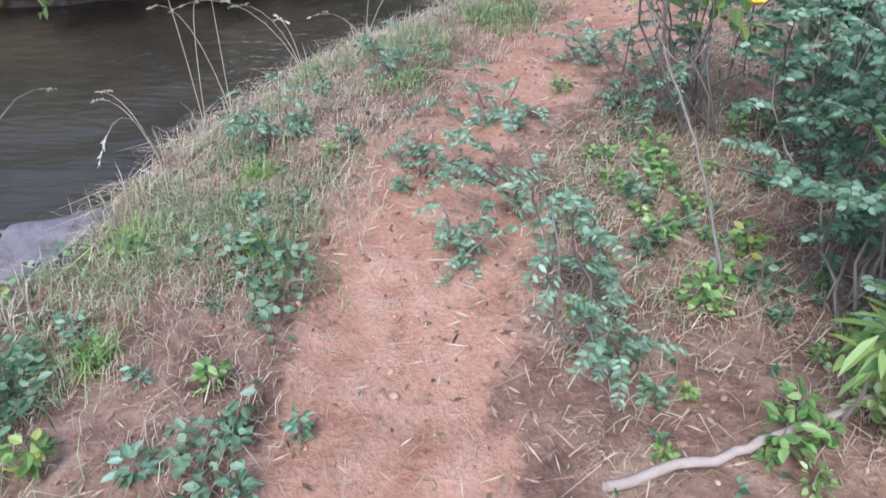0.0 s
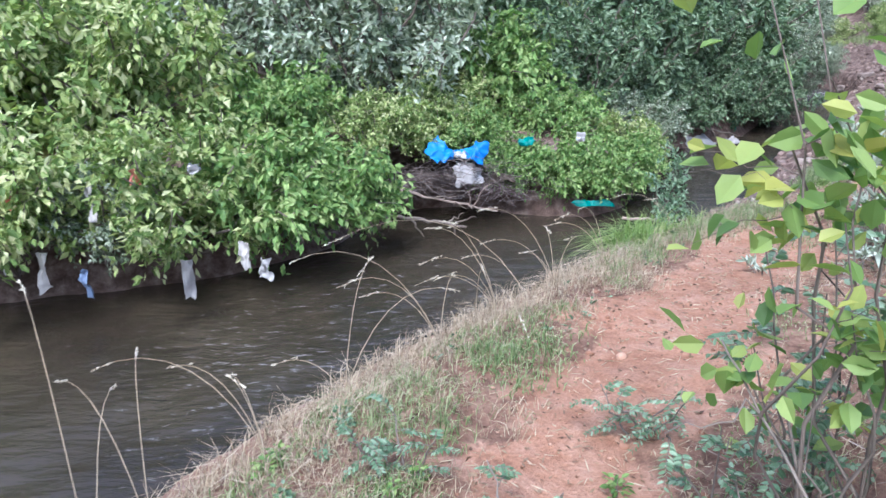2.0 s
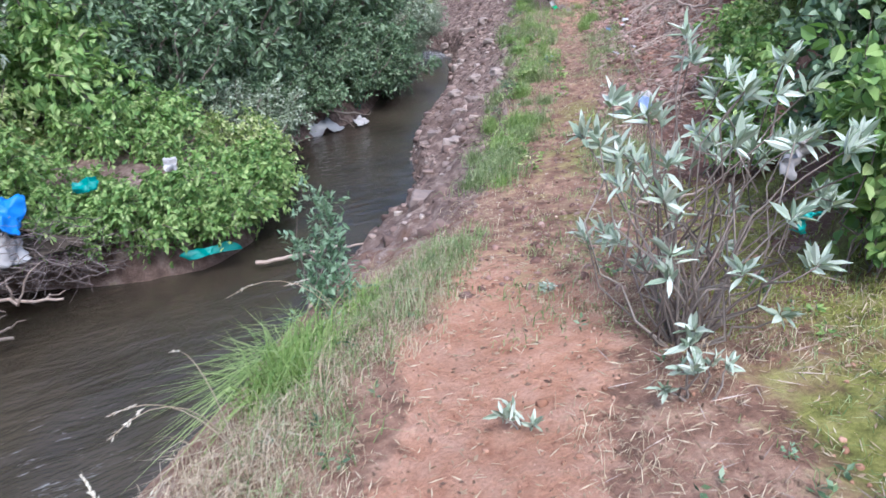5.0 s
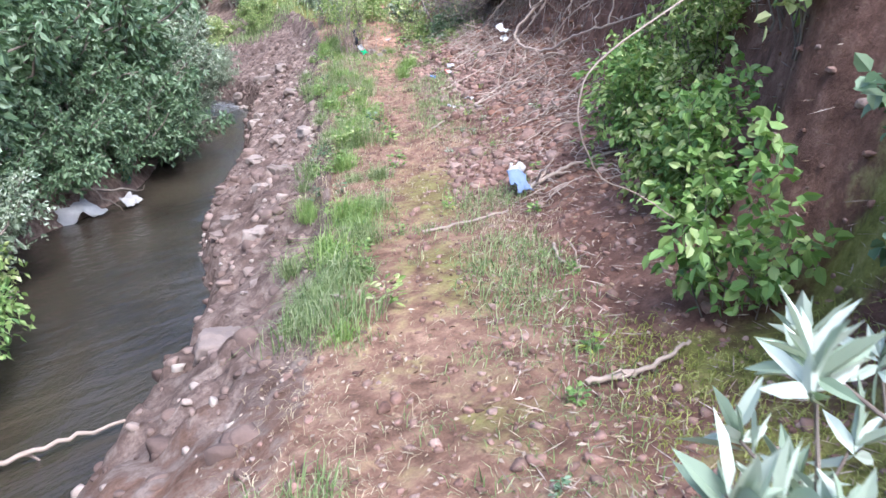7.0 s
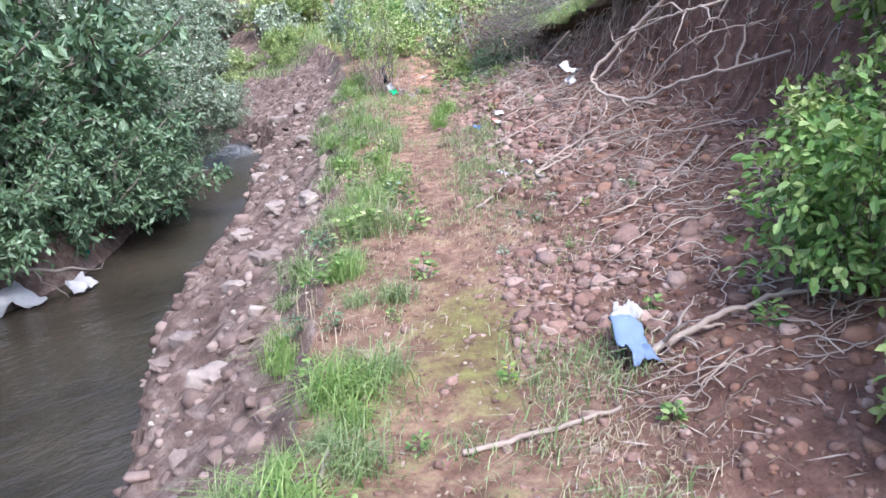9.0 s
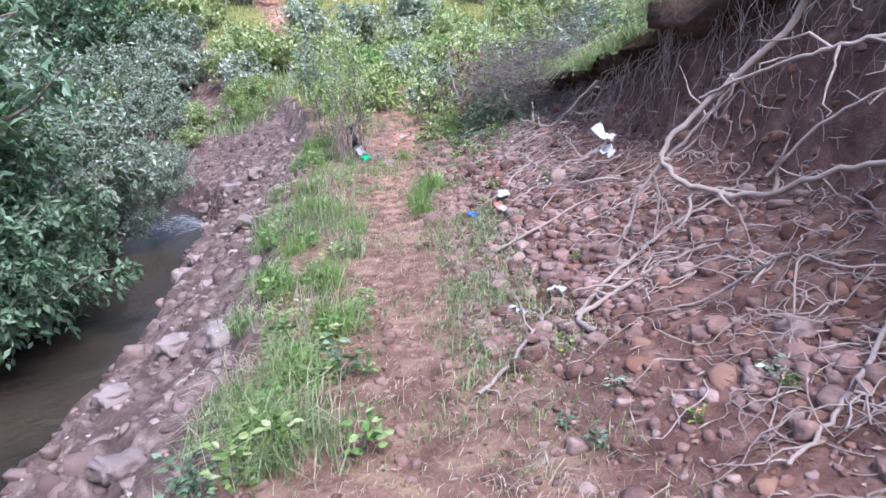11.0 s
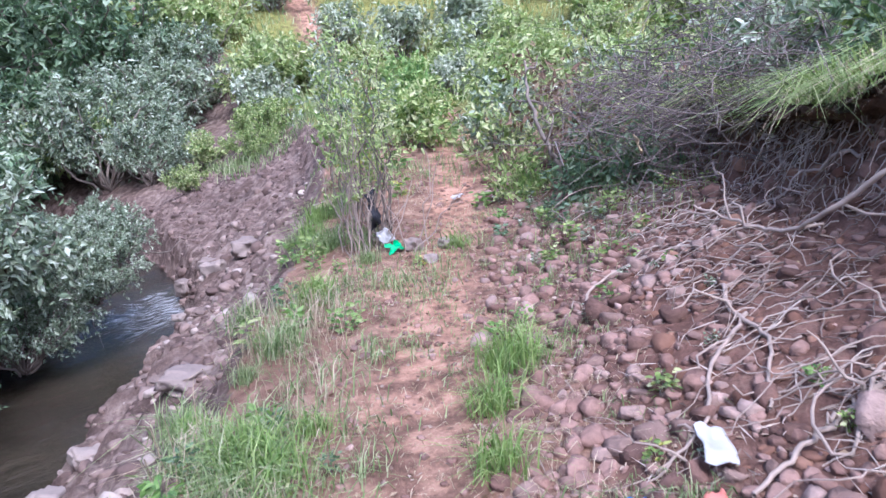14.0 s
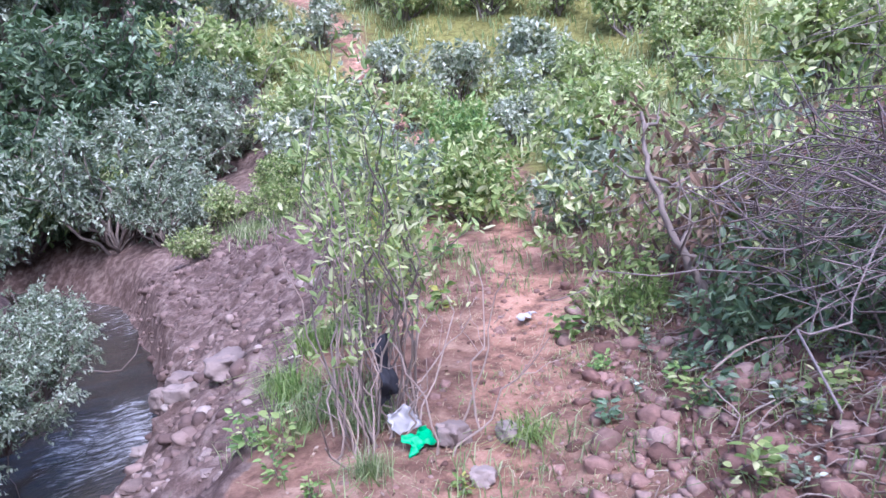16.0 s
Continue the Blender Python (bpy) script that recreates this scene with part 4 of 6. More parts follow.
# the later stretch: a strip of tall grass along the rim, thin tufts on the path and among the stones
P, _ = strip(520, 9.8, 22.5, lambda s: rim_offset(s) - 0.18, lambda s: np.minimum(rim_offset(s) + 0.5, -0.35))
meadow("rim_tall_grass", patchy(P, 1.1, 0.26, 25), GRASS, 0.26, 0.007, 0.7, "tall green grass between the path and the muddy bank", 0.08, 26)
meadow("rim_tall_straw", patchy(P + 0.05, 1.0, 0.0, 26), STRAW, 0.3, 0.005, 0.8, "dry stalks between the path and the muddy bank", 0.08, 10)
P, _ = strip(1500, 7.0, 23, c(-0.7), c(0.9))
meadow("path_grass", patchy(P, 1.2, 0.0, 27), GRASS, 0.1, 0.005, 0.9, "sparse low grass on the stony path", 0.06, 10)
meadow("path_straw", patchy(P + 0.1, 1.2, -0.1, 28), STRAW, 0.08, 0.004, 1.3, "bits of dry straw on the stony path", 0.1, 10)
P, _ = strip(480, 9, 19, c(0.25), c(0.8))
meadow("path_side_grass", patchy(P, 1.3, 0.05, 71), GRASS, 0.16, 0.006, 0.9, "patches of green grass between path and stones", 0.07, 16)
meadow("path_side_straw", patchy(P + 0.08, 1.0, 0.05, 72), STRAW, 0.12, 0.004, 1.2, "dry grass between path and stones", 0.08, 12)
P, _ = strip(190, 17.5, 22.5, lambda s: rim_offset(s) - 0.15, c(-0.22))
meadow("sapling_grass", patchy(P, 1.4, -0.1, 73), GRASS, 0.2, 0.006, 0.9, "green grass and stalks round the sapling", 0.09, 18)
P, _ = strip(500, 20, 27, c(-1.6), c(1.8))
meadow("upper_grass", patchy(P, 0.8, -0.05, 29), GRASS, 0.2, 0.007, 0.8, "green grass round the upper footpath", 0.1, 18)


def top_edge(s):
    w, l = wall_offset(s)
    return w + l * 0.85


def brink(s):
    """Offset and height of the upper edge of the cut face at running lengths s."""
    w, l = wall_offset(s)
    u = np.linspace(-0.5, 1.0, 31)
    D = (w[:, None] + u[None] * (l[:, None] + 0.4))
    Zs = height(at(np.repeat(s, 31), D.ravel())).reshape(len(s), 31)
    low, top = Zs[:, :5].mean(1), Zs[:, -4:].mean(1)
    i = np.argmax(Zs > (low + 0.8 * (top - low))[:, None], axis=1)
    k = np.arange(len(s))
    d = D[k, i]
    d = np.convolve(np.pad(d, 2, "edge"), np.ones(5) / 5, "valid")
    return d, height(at(s, d + 0.3)), np.clip((top - low) / 1.3, 0.3, 1.0)


def build_turf():
    """A ragged lip of root-bound turf that juts out over the cut face."""
    s = np.arange(11.4, 21.6, 0.07)
    d, z, tall = brink(s)
    n = len(s)
    taper = step(11.4, 12.4, s) * (1 - step(20.4, 21.6, s))
    q = np.column_stack([s, np.zeros(n)])
    k = np.clip(0.75 + 2.6 * fbm(q, 1.6, 4, 81), 0.0, 1.7) * taper * (0.4 + 0.6 * tall)
    ring = [(0.55, 0.02, 0), (0.2, 0.06, 0.1), (-0.05, 0.05, 0.6), (-0.18, 0.0, 1), (-0.24, -0.05, 1), (-0.18, -0.12, 0.8), (-0.02, -0.19, 0.5), (0.25, -0.27, 0.2), (0.55, -0.3, 0)]
    rows = []
    for j, (dd, dz, jag) in enumerate(ring):
        wob = 0.34 * jag * fbm(q + 3.1 * j, 3.5, 3, 82)
        p = at(s, d + (dd * np.where(dd < 0.1, k, 1)) + wob)
        rows.append(np.column_stack([p, z + dz * (0.5 + 0.5 * k) * tall + 0.16 * jag * fbm(q + 1.7 * j, 4.0, 3, 83)]))
    v = np.stack(rows, 1).reshape(-1, 3)
    m = len(ring)
    i = (np.arange(n - 1)[:, None] * m + np.arange(m - 1)[None]).ravel()
    f = np.stack([i, i + 1, i + m + 1, i + m], 1)
    soil = varied_material("topsoil", [(0.1, 0.066, 0.05), (0.13, 0.085, 0.066)], 0.95, 0.1, 22, per="object", bump=0.03, grain=0.8)
    tagged(put("turf_edge", mesh_from("turf_edge", v, f, soil, True)), "ragged root-bound turf jutting over the eroded bank", "turf", kind="structure")
    return s, d, z, k


T_S, T_D, T_Z, T_K = build_turf()


def turf_blades(name, count, length, width, mat, lo, hi, label):
    """Long grass rooted on the turf's edge and drooping over it."""
    s = rng.uniform(11.5, 21.5, count)
    s = s[fbm(np.column_stack([s * 2.2, np.zeros(len(s))]), 1.0, 3, 84) > -0.16]
    d, z, k = (np.interp(s, T_S, a) for a in (T_D, T_Z, T_K))
    u = rng.uniform(0, 1, len(s)) ** 1.9
    P = at(s, d - 0.24 * k + (0.24 * k + 0.6) * u)
    out = at(s, np.zeros_like(s)) - at(s, np.ones_like(s))
    n = len(s)
    per = 14
    Q = np.repeat(P, per, 0) + rng.normal(size=(n * per, 2)) * 0.05
    zz = np.repeat(z + 0.03, per)
    le = np.repeat(hi - (hi - lo) * u ** 0.6, per) * rng.uniform(0.3, 1.25, n * per)
    size = np.repeat(rng.uniform(0.4, 1.3, n), per) * rng.uniform(0.4, 1.1, n * per)
    pull = np.repeat(rng.uniform(0.0, 1.1, n), per)[:, None] * np.repeat(np.column_stack([out, np.zeros(n)]), per, 0)
    v, f = blades(Q, zz, length * size, width * rng.uniform(0.6, 1.3, n * per), le, pull)
    return tagged(put(name, mesh_from(name, v, f, mat)), label, "grass", kind="stuff")


BANK_GRASS = varied_material("grass_bank", [(0.12, 0.18, 0.055), (0.22, 0.3, 0.1), (0.34, 0.41, 0.17), (0.48, 0.5, 0.28)], 0.6, 0.3, 4, translucent=0.35)
def hanging_rootlets(count):
    """Fine roots that hang from under the turf and curl in to the face."""
    s = rng.uniform(11.8, 21.2, count)
    d, z, k = (np.interp(s, T_S, a) for a in (T_D, T_Z, T_K))
    top = at(s, d - 0.2 * k * rng.uniform(0, 1, count))
    low = at(s + rng.normal(size=count) * 0.12, d - rng.uniform(0.05, 0.4, count))
    lines = []
    for a, b, zz, gz in zip(top, low, z, height(low)):
        drop = max(zz - 0.1 - rng.uniform(0.2, 0.9), gz)
        lines.append(tube(wander((*a, zz - 0.08), (*b, drop), 9, 0.16), np.linspace(0.0035, 0.0012, 9), 4))
    v, f = join(lines)
    return tagged(put("hanging_rootlets", mesh_from("hanging_rootlets", v, f, ROOT, True)), "curtain of fine roots hanging under the turf", "roots", kind="stuff")


hanging_rootlets(420)
turf_blades("bank_top_grass", 900, 0.42, 0.008, BANK_GRASS, 0.5, 1.75, "long green grass hanging over the cut bank")
turf_blades("bank_top_straw", 330, 0.4, 0.005, STRAW, 0.8, 1.9, "dry grass hanging over the cut bank")
P, _ = strip(1500, 8.0, 26, lambda s: top_edge(s) + 0.5, c(11))
meadow("bank_meadow", P, BANK_GRASS, 0.5, 0.014, 0.8, "tall yellow-green grass on the bank above", 0.25, 18)
P, s = strip(4600, 25, 62, c(-22), c(22))
P = P[(line_distance(P, L_PATH)[0] > 0.8) & (line_distance(P, L_RIM)[2] > 0)]
meadow("hill_meadow", P, varied_material("grass_hill", [(0.15, 0.21, 0.085), (0.26, 0.32, 0.145), (0.37, 0.41, 0.22), (0.5, 0.5, 0.34)], 0.7, 0.2, 2, translucent=0.3), 0.55, 0.035, 0.7, "pale yellow-green grass on the hillside", 0.4, 16)
P, s = strip(600, 20.5, 30, lambda s: rim_offset(s) - 4.0, lambda s: rim_offset(s))
P = P[(height(P) > -0.1) & (P[:, 1] > 23.6) & (P[:, 0] > 13.2)]
meadow("bend_grass", P, GRASS, 0.35, 0.015, 0.7, "green grass above the muddy river bend", 0.15, 18)


def tuft(name, x, y, count, length, width, lean, mat, label, z=None):
    Q = np.array([[x, y]]) + rng.normal(size=(count, 2)) * 0.05 * length / 0.3
    zz = height(Q) - 0.02 if z is None else np.full(count, z)
    v, f = blades(Q - np.array([[x, y]]), zz - zz[0], length * rng.uniform(0.5, 1.1, count), width, lean * rng.uniform(0.3, 1.4, count))
    return tagged(put(name, mesh_from(name, v, f, mat), m=pose(x, y, zz[0])), label, "grass tuft", "grass tufts")


LIME_GRASS = varied_material("grass_lime", [(0.14, 0.23, 0.06), (0.24, 0.33, 0.1), (0.36, 0.42, 0.18)], 0.55, 0.3, 5, translucent=0.35)
for x, y, n, L, le, z in [(1.52, 6.75, 320, 0.5, 1.1, None), (1.75, 7.0, 260, 0.45, 1.0, None), (2.2, 7.3, 160, 0.3, 0.9, None), (10.35, 14.85, 240, 0.38, 0.6, None), (10.05, 14.65, 140, 0.28, 0.7, None), (9.75, 14.3, 120, 0.3, 0.7, None), (6.85, 12.0, 260, 0.36, 0.8, None), (7.2, 12.35, 240, 0.34, 0.8, None), (7.7, 12.75, 240, 0.34, 0.8, None), (8.1, 13.4, 200, 0.34, 0.8, None), (9.1, 15.0, 220, 0.36, 0.7, None), (10.3, 16.5, 220, 0.34, 0.7, None), (11.65, 16.75, 120, 0.25, 0.9, None), (6.2, 11.3, 180, 0.3, 0.8, None), (5.2, 9.9, 120, 0.24, 0.8, None), (4.0, 8.6, 90, 0.2, 0.8, None), (-0.95, 1.5, 100, 0.16, 0.8, None), (-0.6, 2.0, 90, 0.14, 0.8, None), (-0.7, 2.5, 90, 0.16, 0.8, None), (-1.05, 2.1, 110, 0.18, 0.8, None), (13.1, 17.4, 200, 0.5, 1.0, None), (13.4, 16.4, 200, 0.5, 1.0, None)]:
    tuft("grass_tuft", x, y, n, L, 0.007, le, LIME_GRASS, "bright green arching grass tuft beside the path", z)


TUFT_MESHES = []
for k in range(6):
    Q = rng.normal(size=(170, 2)) * 0.055
    v, f = blades(Q, np.full(170, -0.02), 0.3 * rng.uniform(0.5, 1.15, 170), 0.0065, 0.8 * rng.uniform(0.3, 1.4, 170))
    TUFT_MESHES.append(mesh_from("rim_tuft", v, f, GRASS if k % 3 else LIME_GRASS))
TUFT_AT, S_T = strip(60, 10.2, 23, lambda s: rim_offset(s) - 0.28, lambda s: np.minimum(rim_offset(s) + 0.6, -0.28))
for k, (x, y) in enumerate(TUFT_AT):
    ob = put("grass_tuft", TUFT_MESHES[k % 6], m=Matrix.LocRotScale((x, y, ground_z(x, y)), Euler((0, 0, rng.uniform(0, 6.28))), (rng.uniform(0.35, 1.25),) * 3))
    tagged(ob, "green grass tuft on the edge of the muddy bank", "grass tuft", "grass tufts")

SEED = varied_material("seed_head", [(0.45, 0.4, 0.3), (0.6, 0.55, 0.44)], 0.8, 0.2, 40)


def seed_grass(x, y, stalks, reach, way, label):
    """A clump of long dry arching stalks with seed heads at their ends."""
    e = new("seed_grass")
    e.matrix_basis = pose(x, y, ground_z(x, y))
    for k in range(stalks):
        L = reach * rng.uniform(0.5, 1.35)
        az = math.atan2(way[1], way[0]) + rng.normal() * 0.9
        u = np.linspace(0, 1, 9)
        arch = rng.uniform(0.05, 1.0) ** 0.7
        h = L * (0.75 - 0.35 * arch) * (np.sin(u * (1.4 + 0.9 * arch)))
        r = L * u ** 1.4 * (0.25 + 0.6 * arch)
        p = np.stack([np.cos(az) * r, np.sin(az) * r, h], 1)
        v, f = tube(p, np.linspace(0.0024, 0.001, 9), 4)
        stalk = put("stalk", mesh_from("stalk", v, f, STRAW, True), e)
        n = 22
        w = unit(p[-1] - p[-2])
        b = p[-1] - w * rng.uniform(0, 0.14, (n, 1))
        hv, hf = leaves(b, w + rng.normal(size=(n, 3)) * 0.25, 0.022, 0.006, 0.1, False)
        put("seed_head", mesh_from("seed_head", hv, hf, SEED), stalk)
    return tagged(e, label, "grass", "seeding grasses")


for x, y, n, L, way in [(-1.0, 2.9, 2, 1.2, (-1, 0.2)), (0.2, 5.0, 3, 1.2, (-1, -0.2)), (0.55, 5.4, 3, 1.2, (-1, 0.1)), (-1.15, 2.75, 6, 0.9, (-0.9, 0.1)), (-1.0, 3.3, 5, 0.8, (-1, 0.5)), (-0.75, 3.9, 7, 0.85, (-1, 0.6)), (-0.45, 4.3, 6, 0.7, (-0.8, 0.8)), (0.0, 4.85, 7, 0.9, (-1, 0.4)), (0.35, 5.25, 8, 0.8, (-0.9, 0.6)), (0.75, 5.65, 8, 0.75, (-0.7, 0.8)), (1.2, 6.2, 6, 0.7, (-0.6, 0.8)), (2.0, 7.1, 4, 0.7, (-0.2, 1)), (11.0, 17.0, 5, 0.7, (-0.3, 0.3)), (7.0, 12.6, 4, 0.5, (-0.5, 0.5)), (-1.5, 1.9, 4, 1.0, (-0.5, -0.1))]:
    seed_grass(x, y, max(n - 3, 2), L, way, "long dry arching grass stalks with seed heads")


# ---- small weeds, litter ----
def weed(x, y, size, mat, label, n=22, blade=1.0):
    az = rng.uniform(0, 6.28, n)
    b = np.stack([np.cos(az), np.sin(az), np.zeros(n)], 1) * rng.uniform(0, 0.35, (n, 1)) * size
    b[:, 2] = rng.uniform(0.05, 0.8, n) * size
    w = np.stack([np.cos(az), np.sin(az), rng.uniform(-0.1, 0.5, n)], 1)
    v, f = leaves(b, w, blade * size * rng.uniform(0.4, 0.75, n), blade * size * 0.32, 0.1, True, 0.15)
    e = new("weed")
    e.matrix_basis = pose(x, y, ground_z(x, y), 0, 0, rng.uniform(0, 360))
    put("foliage", mesh_from("weed_leaf", v, f, mat), e)
    sv, sf = tube(wander((0, 0, -0.02), (0, 0, size * 0.8), 6, 0.1), np.linspace(0.003, 0.0012, 6), 4)
    put("stalk", mesh_from("weed_stalk", sv, sf, BARK), e)
    return tagged(e, label, "weed", "low weeds")


for x, y, sz, m in [(-0.95, 1.15, 0.16, LEAF_LIME), (-0.7, 1.1, 0.13, LEAF_BLUE), (-0.5, 1.2, 0.12, LEAF_BLUE), (-0.35, 1.25, 0.1, LEAF_BLUE), (-0.6, 1.4, 0.13, LEAF_BRIGHT), (-0.45, 1.05, 0.12, LEAF_BLUE), (-1.25, 1.3, 0.2, LEAF_BLUE), (1.11, 1.56, 0.13, LEAF_LIME), (0.51, 1.15, 0.08, LEAF_LIME), (0.75, 1.15, 0.09, LEAF_BRIGHT), (0.62, 1.35, 0.07, LEAF_LIME), (0.39, 1.68, 0.1, LEAF_BRIGHT), (0.9, 1.2, 0.1, LEAF_BRIGHT), (0.83, 1.8, 0.15, LEAF_BRIGHT), (0.95, 1.95, 0.15, LEAF_LIME), (-0.15, 2.4, 0.1, LEAF_BLUE), (0.3, 2.9, 0.1, LEAF_BLUE), (0.55, 3.3, 0.12, LEAF_BRIGHT), (-0.6, 2.9, 0.12, LEAF_BLUE), (-1.55, 2.0, 0.2, LEAF_LIME), (-1.75, 2.4, 0.25, LEAF_BLUE), (4.1, 7.3, 0.12, LEAF_BRIGHT), (4.5, 7.5, 0.14, LEAF_LIME), (5.2, 8.1, 0.1, LEAF_BRIGHT), (5.9, 8.9, 0.13, LEAF_BRIGHT), (6.6, 8.9, 0.16, LEAF_BRIGHT), (7.55, 10.95, 0.1, LEAF_BLUE), (7.61, 11.14, 0.08, LEAF_BLUE), (12.0, 16.6, 0.18, LEAF_BLUE), (12.4, 17.0, 0.14, LEAF_BRIGHT), (10.6, 15.2, 0.14, LEAF_BRIGHT), (11.2, 16.6, 0.1, LEAF_LIME), (7.0, 12.2, 0.18, LEAF_BRIGHT), (7.35, 12.3, 0.16, LEAF_LIME), (2.9, 6.6, 0.1, LEAF_SILVER), (12.6, 17.5, 0.25, LEAF_BRIGHT), (12.4, 18.4, 0.25, LEAF_LIME), (13.0, 19.2, 0.3, LEAF_BRIGHT), (9.3, 15.2, 0.2, LEAF_BRIGHT), (8.6, 14.3, 0.2, LEAF_BRIGHT), (10.0, 16.2, 0.2, LEAF_BRIGHT)]:
    weed(x, y, sz * 0.75, m, "small leafy green weed on the bare earth", 34, 0.6)
for k, (x, y) in enumerate(strip(70, 10, 22.5, lambda s: rim_offset(s) - 0.15, lambda s: rim_offset(s) + 0.6)[0]):
    weed(x, y, rng.uniform(0.08, 0.24), (LEAF_BRIGHT, LEAF_OLIVE, LEAF_DARK, LEAF_BRIGHT)[k % 4], "small leafy green weed among the bank grass", 46, 0.36)
for k, (x, y) in enumerate(strip(24, 9, 23, c(0.2), c(1.3))[0]):
    weed(x, y, rng.uniform(0.05, 0.11), (LEAF_BRIGHT, LEAF_LIME, LEAF_GREY)[k % 3], "small leafy green weed among the loose stones", 26, 0.5)
for k, (x, y) in enumerate(strip(24, 20.2, 23.2, c(0.55), c(1.7))[0]):
    weed(x, y, rng.uniform(0.1, 0.22), (LEAF_DARK, LEAF_OLIVE, LEAF_GREY)[k % 3], "leafy green weed at the foot of the bank", 54, 0.36)
for k, (x, y) in enumerate(strip(26, 2.5, 8.5, c(0.35), c(1.8))[0]):
    weed(x, y, rng.uniform(0.04, 0.09), (LEAF_BRIGHT, LEAF_BLUE, LEAF_OLIVE)[k % 3], "tiny leafy green weed on the red earth", 20, 0.55)
for k, (x, y) in enumerate(strip(46, 0.8, 3.4, c(0.45), c(1.35))[0]):
    weed(x, y, rng.uniform(0.06, 0.14), (LEAF_BRIGHT, LEAF_DARK, LEAF_OLIVE, LEAF_BRIGHT)[k % 4], "leafy green weed in the undergrowth beside the path", 34, 0.5)
for k, (x, y) in enumerate(strip(30, 0.8, 3.6, rim, c(-0.4))[0]):
    weed(x, y, rng.uniform(0.05, 0.11), (LEAF_BLUE, LEAF_DARK, LEAF_BRIGHT)[k % 3], "leafy grey-green weed on the dry verge", 30, 0.5)
for k, (x, y) in enumerate(strip(36, 17.5, 23, c(0.3), c(1.3))[0]):
    weed(x, y, rng.uniform(0.06, 0.15), (LEAF_OLIVE, LEAF_GREY, LEAF_BRIGHT)[k % 3], "leafy green weed along the upper footpath", 36, 0.45)
P, _ = strip(600, 0.2, 9, rim, c(2.4))
P = patchy(P, 1.2, 0.0, 41)
P = P[np.abs(line_distance(P, L_PATH)[0]) > 0.38]
n = len(P)
az = rng.uniform(0, 6.28, (n * 5,))
b = np.column_stack([np.repeat(P, 5, 0), np.repeat(height(P), 5) + rng.uniform(0.005, 0.05, n * 5)])
v, f = leaves(b, np.stack([np.cos(az), np.sin(az), rng.uniform(0, 0.7, n * 5)], 1), rng.uniform(0.02, 0.05, n * 5), 0.018, 0.1, False)
tagged(put("ground_herbs", mesh_from("ground_herbs", v, f, LEAF_DARK)), "tiny green herbs scattered over the verge", "herbs", kind="stuff")


def scatter_litter(name, P, mat, length, width, label):
    n = len(P)
    az = rng.uniform(0, 6.28, n)
    b = np.column_stack([P, height(P) + 0.006])
    v, f = leaves(b, np.stack([np.cos(az), np.sin(az), rng.normal(size=n) * 0.12], 1), length * rng.uniform(0.4, 1.3, n), width, 0.15, False)
    return tagged(put(name, mesh_from(name, v, f, mat)), label, "litter", kind="stuff")


P, _ = strip(7000, 0.0, 9, rim, c(2.4))
scatter_litter("straw_litter", P, STRAW, 0.07, 0.005, "scattered dry straw and twig bits on earth")
P, _ = strip(1000, 0.5, 1.9, rim, c(-0.38))
n = len(P)
az = rng.uniform(0, 6.28, n * 4)
b = np.column_stack([np.repeat(P, 4, 0) + rng.normal(size=(n * 4, 2)) * 0.03, np.repeat(height(P), 4) + rng.uniform(0.01, 0.11, n * 4)])
b = b[fbm(b[:, :2], 2.4, 3, 63) > 0.0]
az = az[:len(b)]
v, f = leaves(b, np.stack([np.cos(az), np.sin(az), rng.uniform(-0.2, 0.5, len(b))], 1), rng.uniform(0.02, 0.045, len(b)), 0.022, 0.1, True)
tagged(put("creeping_vine", mesh_from("creeping_vine", v, f, LEAF_DARK)), "creeping plant with small dark green leaves", "vine", kind="stuff")
P, _ = strip(2600, 0.5, 8, c(-0.6), c(1.6))
scatter_litter("dark_litter", P, LEAF_DRY, 0.03, 0.01, "dark leaf bits and twigs trodden into the path")
P, _ = strip(800, 2.5, 8, c(0.5), c(2.6))
scatter_litter("stalk_litter", P, ROOT, 0.15, 0.005, "long dry stalks lying on red earth")
P, _ = strip(4500, 0.0, 23, c(-0.9), c(1.8))
scatter_litter("leaf_litter", P, LEAF_DRY, 0.035, 0.016, "scattered dry brown leaves on earth")
P, _ = strip(5000, 8, 23, c(0.3), c(2.6))
scatter_litter("root_litter", P, ROOT, 0.12, 0.006, "broken root bits on the red earth slope")
P, _ = strip(1600, 8, 21, c(-0.9), c(1.4))
scatter_litter("pale_litter", P, varied_material("pale_chips", [(0.26, 0.19, 0.145), (0.42, 0.33, 0.26)], 0.8, 0.2, 20), 0.034, 0.016, "pale dry leaf chips on the path")


